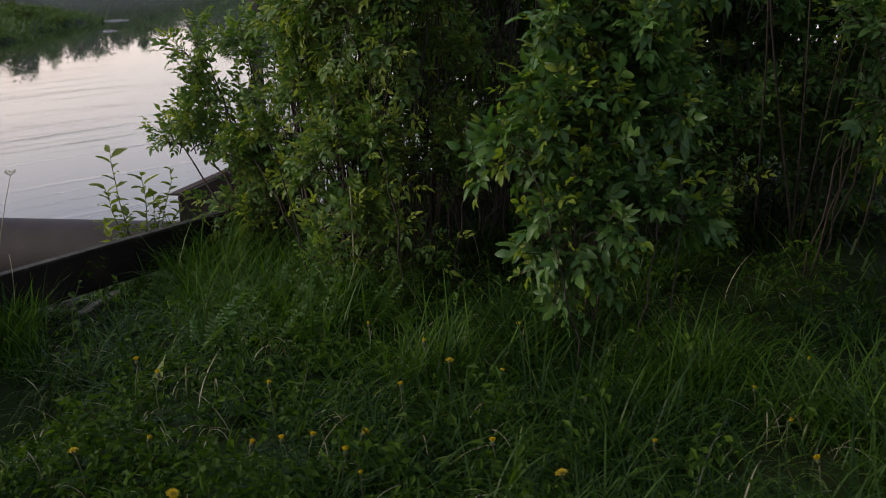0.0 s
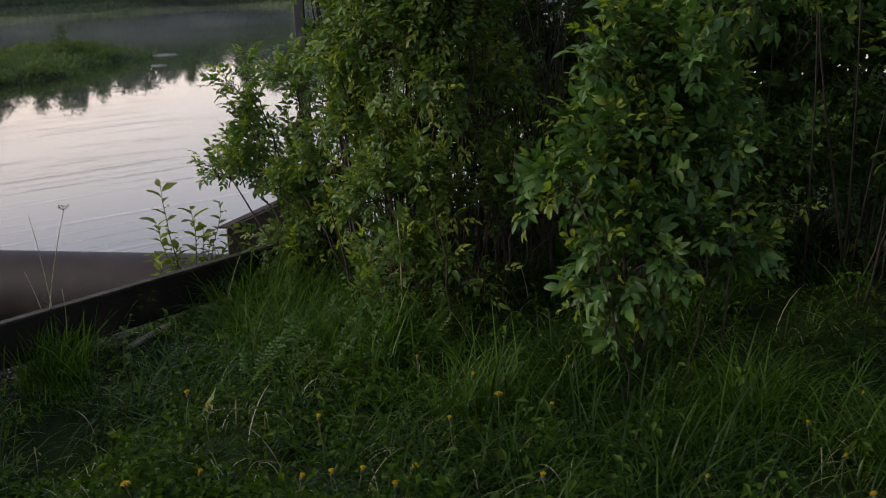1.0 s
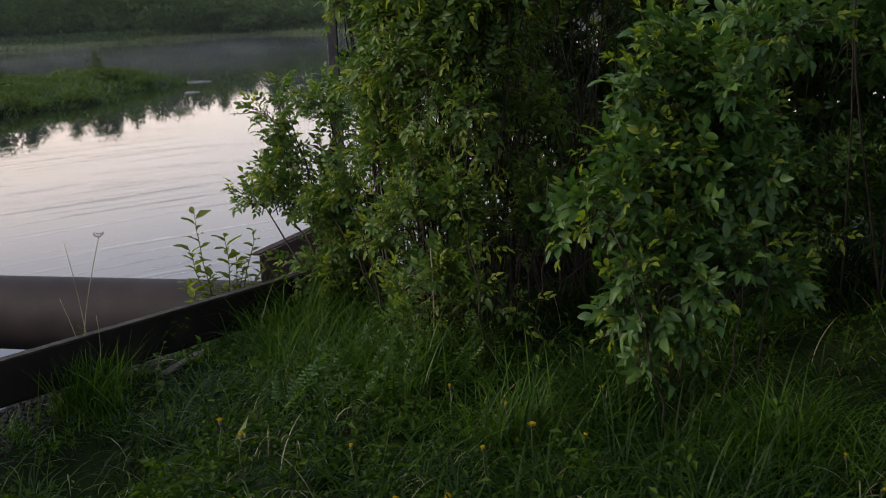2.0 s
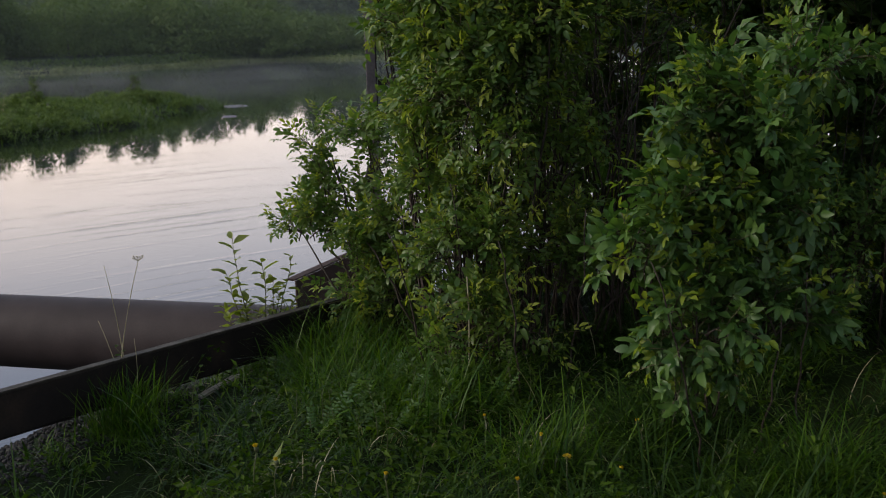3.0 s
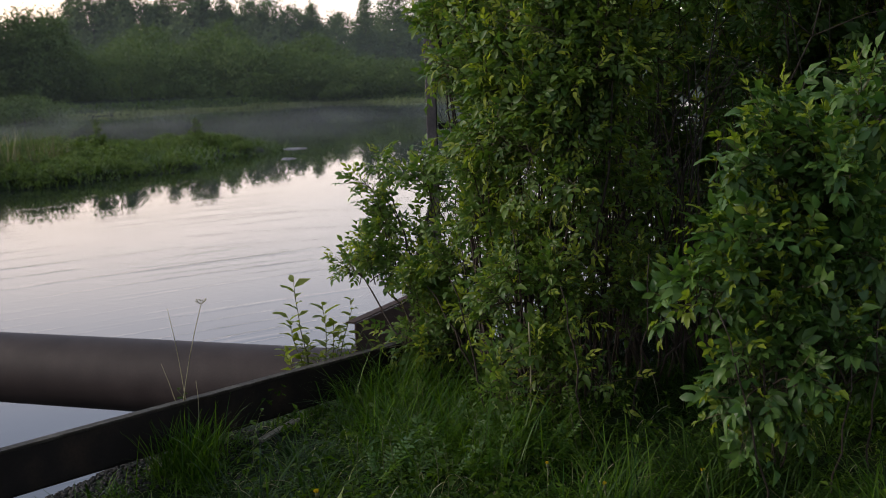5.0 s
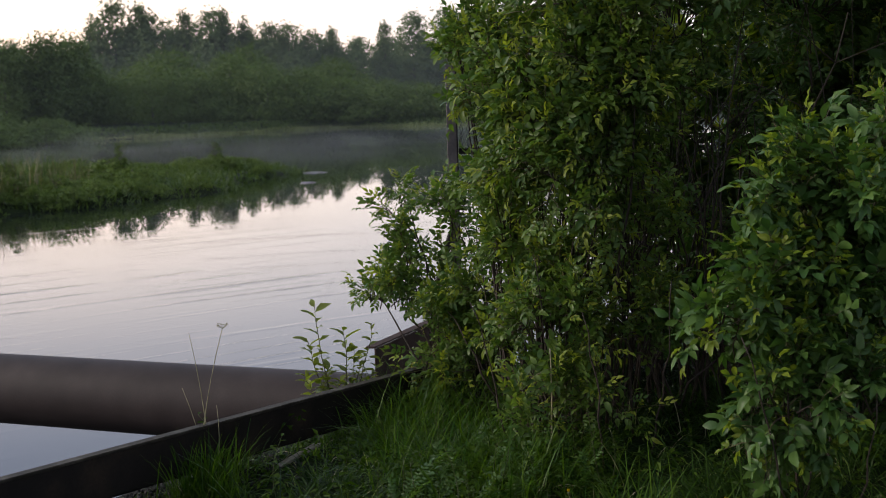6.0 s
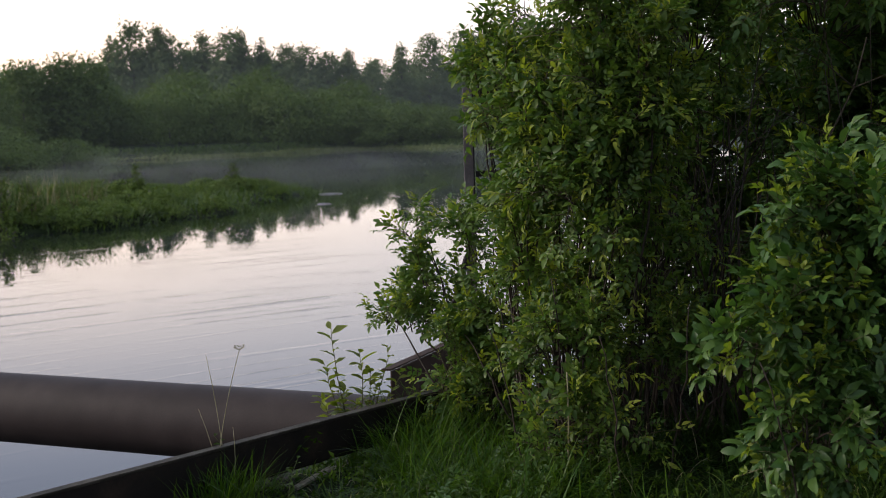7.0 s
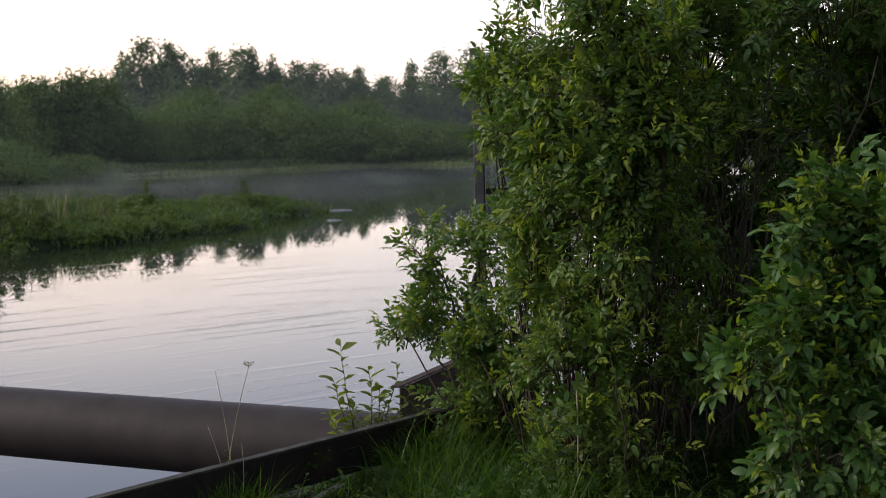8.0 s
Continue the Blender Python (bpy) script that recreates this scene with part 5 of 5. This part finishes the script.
def dandelion(at, height, open_, seed, label):
    r = np.random.default_rng(seed)
    x, y = at
    z = float(ground_z(x, y))
    p = thing("dandelion", (x, y, z), label, "flower", "dandelions in the grass")
    tip = Vector((r.normal(0, 0.012), r.normal(0, 0.012), height))
    pts = curve_points((0, 0, 0), tip, (r.normal(0, 0.01), r.normal(0, 0.01), 0), 5)
    part("stem", tubes_mesh("stem", [(pts, [0.0028, 0.0027, 0.0026, 0.0025, 0.0024, 0.0026])], SEPAL, 5), None, p)
    size = r.uniform(0.85, 1.1) if open_ else r.uniform(0.75, 1.05)
    nod = Matrix.Rotation(r.uniform(0, 6.28), 3, "Z") @ Matrix.Rotation(abs(r.normal(0, 0.4)), 3, "X") * size
    v, f = tube([Vector((0, 0, k)) for k in (-0.002, 0.004, 0.012, 0.018)], [0.003, 0.0078, 0.0078, 0.0066], 8)
    v = [tuple(tip + nod @ Vector(q)) for q in v]
    part("calyx", mesh_of("calyx", v, f, SEPAL, smooth=True), None, p)
    V, F = [], []
    n = 46
    rad = 0.019 if open_ else r.uniform(0.008, 0.013)
    for i in range(n):
        a = i * 2.39996
        t = math.sqrt((i + 0.5) / n)
        lift = 0.016 + (0.012 * (1 - t) if open_ else 0.011 + 0.005 * (1 - t))
        c, s = math.cos(a), math.sin(a)
        w = 0.0024
        o = len(V)
        V += [tuple(tip + nod @ Vector(q)) for q in ((c * 0.003 - s * w * 0.4, s * 0.003 + c * w * 0.4, 0.013), (c * 0.003 + s * w * 0.4, s * 0.003 - c * w * 0.4, 0.013),
              (c * rad * t + s * w, s * rad * t - c * w, lift), (c * rad * t - s * w, s * rad * t + c * w, lift))]
        F.append((o, o + 1, o + 2, o + 3))
    part("petals", mesh_of("petals", V, F, PETAL), None, p, "bright yellow petals")
    return p


FLOWERS = [(0.39, 4.29, 0), (0.46, 4.08, 1), (0.63, 3.95, 0), (0.29, 3.86, 0), (0.51, 3.4, 0), (0.68, 3.12, 1), (0.98, 3.29, 0), (1.66, 3.88, 0), (1.41, 3.66, 0), (1.41, 3.43, 0),
           (1.12, 4.82, 0), (0.92, 4.55, 0), (0.96, 5.02, 0), (-0.14, 3.96, 0), (-0.52, 4.15, 0), (-0.64, 4.28, 0), (-0.7, 3.55, 1), (-0.52, 3.62, 0), (-0.19, 3.51, 0), (-0.1, 3.54, 0),
           (0.11, 3.53, 0), (0.08, 3.39, 0), (0.15, 3.27, 0), (-0.41, 3.2, 1), (-0.03, 3.54, 0), (0.76, 4.41, 0), (1.4, 3.09, 0), (0.21, 4.57, 0), (0.17, 5.85, 0), (0.36, 5.9, 0)]
for i, (x, y, o) in enumerate(FLOWERS):
    g = float(ground_z(x, y))
    dandelion((x, y), (0.135 if y > 3.75 else 0.115) - g - 0.016 + 0.012 - 0.014 * ((i * 7) % 5) / 4, o, 70 + i, "open yellow dandelion standing in the grass" if o else "half-closed yellow dandelion on a thin stem")


def build_sapling():
    """The young willow behind the beam."""
    r = np.random.default_rng(81)
    x, y = -0.90, 6.52
    base = Vector((x, y, float(ground_z(x, y)) - 0.02))
    p = thing("willow_sapling", base, "young willow with oval yellow-green leaves behind the beam", "sapling")
    shapes = []
    for s in range(4):
        v, f, m = leaflet((0, 0, 0), 0, 0.084, 0.040, 0, 0, 0.15 + 0.12 * s)
        shapes.append(mesh_of("leaf", v, f, WILLOW, smooth=True))
    tips = [(-0.12, 0.0, 0.68), (-0.17, 0.03, 0.48), (-0.06, 0.0, 0.34), (0.02, 0.04, 0.54), (0.17, 0.08, 0.56), (0.25, 0.1, 0.42), (0.10, 0.02, 0.38), (0.29, 0.06, 0.28), (-0.18, -0.02, 0.30), (0.20, 0.0, 0.34), (0.0, 0.05, 0.26), (0.08, 0.0, 0.46)]
    for k, tp in enumerate(tips):
        pts = curve_points((r.normal(0, 0.012), r.normal(0, 0.012), 0), tp, (0.03 * (1 if tp[0] > 0 else -1), 0, 0.02), 7, 0.004)
        v, f = tube(pts, list(np.linspace(0.0045, 0.0015, 8)), 5)
        part("stem", mesh_of("stem", v, f, TWIG, smooth=True), None, p)
        many = 15 if tp[0] < 0.05 else 14
        for j in range(many):
            t = 0.25 + 0.75 * (j + 0.5) / many
            q = Vector(pts[min(6, int(t * 7))]).lerp(Vector(pts[min(7, int(t * 7) + 1)]), t * 7 - int(t * 7))
            a = j * 2.4 + k
            ax = np.array([[math.cos(a), math.sin(a) * 0.8, 0.35 + 0.45 * t]])
            R = frames_from(ax, np.array([[0, 0, 1.0]]) + r.normal(0, 0.3, (1, 3)))[0] * r.uniform(0.6, 1.1) * (1.12 if tp[0] < 0.05 else 0.76)
            m = Matrix([list(R[i]) + [0.0] for i in range(3)] + [[0, 0, 0, 1]])
            m.translation = q
            ob = part("leaf", shapes[j % 4], None, p)
            ob.matrix_local = m


build_sapling()


def build_dry_stalks():
    x, y = -1.395, 5.55
    base = Vector((x, y, float(ground_z(x, y)) - 0.01))
    p = thing("dry_umbel", base, "dry pale stalk with a small seed umbel by the beam", "dry plant")
    part("stalk", tubes_mesh("stalk", [(curve_points((-0.045, 0, 0), (0.10, 0.0, 0.72), (-0.02, 0, 0), 6), [0.003, 0.0028, 0.0026, 0.0024, 0.002, 0.0018, 0.0015])], STRAW, 5), None, p)
    lines = []
    tip = Vector((0.10, 0, 0.72))
    for k in range(9):
        a = k * 0.7
        e = tip + Vector((0.022 * math.cos(a), 0.022 * math.sin(a), 0.014 + 0.004 * math.sin(3 * a)))
        lines.append(([tip, e], [0.0009, 0.0008]))
        lines.append(([e, e + Vector((0, 0, 0.004)), e + Vector((0.001, 0, 0.007))], [0.001, 0.0042, 0.002]))
    part("umbel", tubes_mesh("umbel", lines, STRAW, 4), None, p, "small flat seed head")
    q = thing("dry_stalks", base, "bare pale dry stalks by the beam", "dry plant")
    for a, b in (((0.01, 0.02, 0), (-0.06, 0.02, 0.70)), ((0.0, 0.01, 0), (-0.10, 0.0, 0.45)), ((0.03, 0.0, 0), (0.05, 0.02, 0.36))):
        part("stalk", tubes_mesh("stalk", [(curve_points(a, b, (0.015, 0, 0), 5), [0.0028, 0.0026, 0.0024, 0.002, 0.0016, 0.001])], STRAW, 5), None, q)
    x, y = 0.17, 5.52
    foot = Vector((x, y, float(ground_z(x, y)) - 0.01))
    w = thing("dry_stalk", foot, "single pale broken dry stalk before the briar", "dry plant")
    part("stalk", tubes_mesh("stalk", [(curve_points((0, 0, 0), (0.01, 0.0, 0.56), (0.008, 0, 0), 5), [0.0045, 0.0043, 0.004, 0.0038, 0.0035, 0.003])], STRAW, 5), None, w)
    part("broken_tip", tubes_mesh("broken_tip", [([(0.01, 0.0, 0.47), (-0.05, -0.01, 0.445), (-0.10, -0.02, 0.41)], [0.003, 0.0026, 0.0016])], STRAW, 5), None, w)


build_dry_stalks()


def build_litter():
    r = np.random.default_rng(91)
    z = float(ground_z(-1.02, 5.84))
    pl = part("plank", box_bm((0.30, 0.036, 0.014), 0.003), PLANK)
    pl.matrix_basis = pose(-1.02, 5.84, z + 0.028, 4, -6, 60)
    tagged(pl, "short grey weathered plank lying on gravel", "plank")
    V, F = [], []
    bm = bmesh.new()
    bmesh.ops.create_icosphere(bm, subdivisions=1, radius=1.0)
    tv = np.array([v.co[:] for v in bm.verts])
    tf = [tuple(v.index for v in f.verts) for f in bm.faces]
    bm.free()
    n = 2400
    s, d = r.uniform(-0.9, 1.1, n), 0.28 - np.abs(r.normal(0, 0.26, n))
    x = BEAM_AT[0] + s * BEAM_U[0] + d * BEAM_N[0]
    y = BEAM_AT[1] + s * BEAM_U[1] + d * BEAM_N[1]
    R3 = frames_from(r.normal(0, 1, (n, 3)), r.normal(0, 1, (n, 3))) * r.uniform(0.005, 0.019, n)[:, None, None] * np.array([1.0, 0.8, 0.6])[None, None, :]
    v, f, i = stack([(tv, tf, [0] * len(tf))], np.zeros(n, int), R3, np.stack([x, y, ground_z(x, y) + 0.003], -1))
    ob = part("gravel", mesh_of("gravel", v, f, GRAVEL))
    tagged(ob, "grey gravel along the beam", "gravel", kind="stuff")


build_litter()


def build_herbs():
    """Leafy herbs at the shrub's foot and by the beam, and one dock."""
    r = np.random.default_rng(101)
    shapes = []
    for k in range(4):
        v, f, m = leaflet((0.006, 0, 0), 0, 0.052, 0.027, 0, 0, 0.15 + 0.12 * k)
        shapes.append(mesh_of("leaf", v, f, WEED, smooth=True))
    spots = [(-1.30, 5.62), (-1.05, 5.35), (-0.78, 5.55), (-0.55, 5.75)] + [(r.uniform(-0.5, 0.4), r.uniform(5.0, 6.1)) for _ in range(34)] + [(r.uniform(-0.9, 0.6), r.uniform(3.9, 5.0)) for _ in range(8)]
    for i, (x, y) in enumerate(spots):
        base = Vector((x, y, float(ground_z(x, y)) - 0.005))
        hgt = r.uniform(0.16, 0.34)
        p = thing("herb", base, "leafy green herb among the grass", "herb", "herbs on the bank")
        tip = Vector((r.normal(0, 0.04), r.normal(0, 0.04), hgt))
        pts = curve_points((0, 0, 0), tip, (r.normal(0, 0.015), r.normal(0, 0.015), 0), 5)
        part("stem", tubes_mesh("stem", [(pts, [0.003, 0.0028, 0.0025, 0.002, 0.0015, 0.001])], SEPAL, 4), None, p)
        for j in range(12):
            t = 0.15 + 0.83 * j / 11
            q = Vector(pts[min(4, int(t * 5))]).lerp(Vector(pts[min(5, int(t * 5) + 1)]), t * 5 - int(t * 5))
            a = j * 1.5708 + (j // 2) * 0.6
            ax = np.array([[math.cos(a), math.sin(a), 0.25 + 0.4 * t]])
            R = frames_from(ax, np.array([[0, 0, 1.0]]) + r.normal(0, 0.25, (1, 3)))[0] * r.uniform(0.7, 1.1) * (1.15 - 0.5 * t)
            m = Matrix([list(R[c]) + [0.0] for c in range(3)] + [[0, 0, 0, 1]])
            m.translation = q
            part("leaf", shapes[j % 4], None, p).matrix_local = m
    # feathery herbs with finely cut leaves, in a mound before the briar
    fern = [mesh_of("leaf", *compound(n, 0.017, 110 + n, 66, mat=0, stalk=0, slim=0.42)[:2], FERN, smooth=True) for n in (6, 7, 8)]
    for i in range(46):
        x, y = r.uniform(-0.50, 0.42), r.uniform(4.85, 5.75)
        base = Vector((x, y, float(ground_z(x, y)) - 0.005))
        p = thing("feathery_herb", base, "green herb with finely cut feathery leaves in the grass", "herb", "feathery herbs")
        for j in range(int(r.integers(4, 7))):
            a = r.uniform(0, 6.28)
            up = r.uniform(0.5, 1.6)
            R = frames_from(np.array([[math.cos(a), math.sin(a), up]]), np.array([[-math.cos(a), -math.sin(a), 0.8]]) + r.normal(0, 0.2, (1, 3)))[0] * r.uniform(1.1, 1.9)
            m = Matrix([list(R[c]) + [0.0] for c in range(3)] + [[0, 0, 0, 1]])
            m.translation = Vector((0.012 * math.cos(a), 0.012 * math.sin(a), r.uniform(0.0, 0.10)))
            part("leaf", fern[j % 3], None, p).matrix_local = m
        part("stem", tubes_mesh("stem", [([(0, 0, 0), (0.004, 0.002, 0.06), (0.002, 0.0, 0.13)], [0.0024, 0.002, 0.001])], SEPAL, 4), None, p)
    x, y = -0.63, 4.60
    base = Vector((x, y, float(ground_z(x, y)) - 0.005))
    p = thing("dock_plant", base, "dock with broad upright green leaves in the grass", "herb")
    for k, (a, hgt, w) in enumerate(((0.4, 0.19, 0.042), (2.6, 0.08, 0.03), (4.4, 0.07, 0.03))):
        v, f, _ = leaflet((0, 0, 0), 0, hgt, w, 0, 0, 0.12)
        ob = part("leaf", mesh_of("leaf", v, f, PALE, smooth=True), None, p)
        R = frames_from(np.array([[0.25 * math.cos(a), 0.25 * math.sin(a), 1.0]]), np.array([[-math.cos(a), -math.sin(a) - 0.6, 0.3]]))[0]
        m = Matrix([list(R[c]) + [0.0] for c in range(3)] + [[0, 0, 0, 1]])
        ob.matrix_local = m


build_herbs()
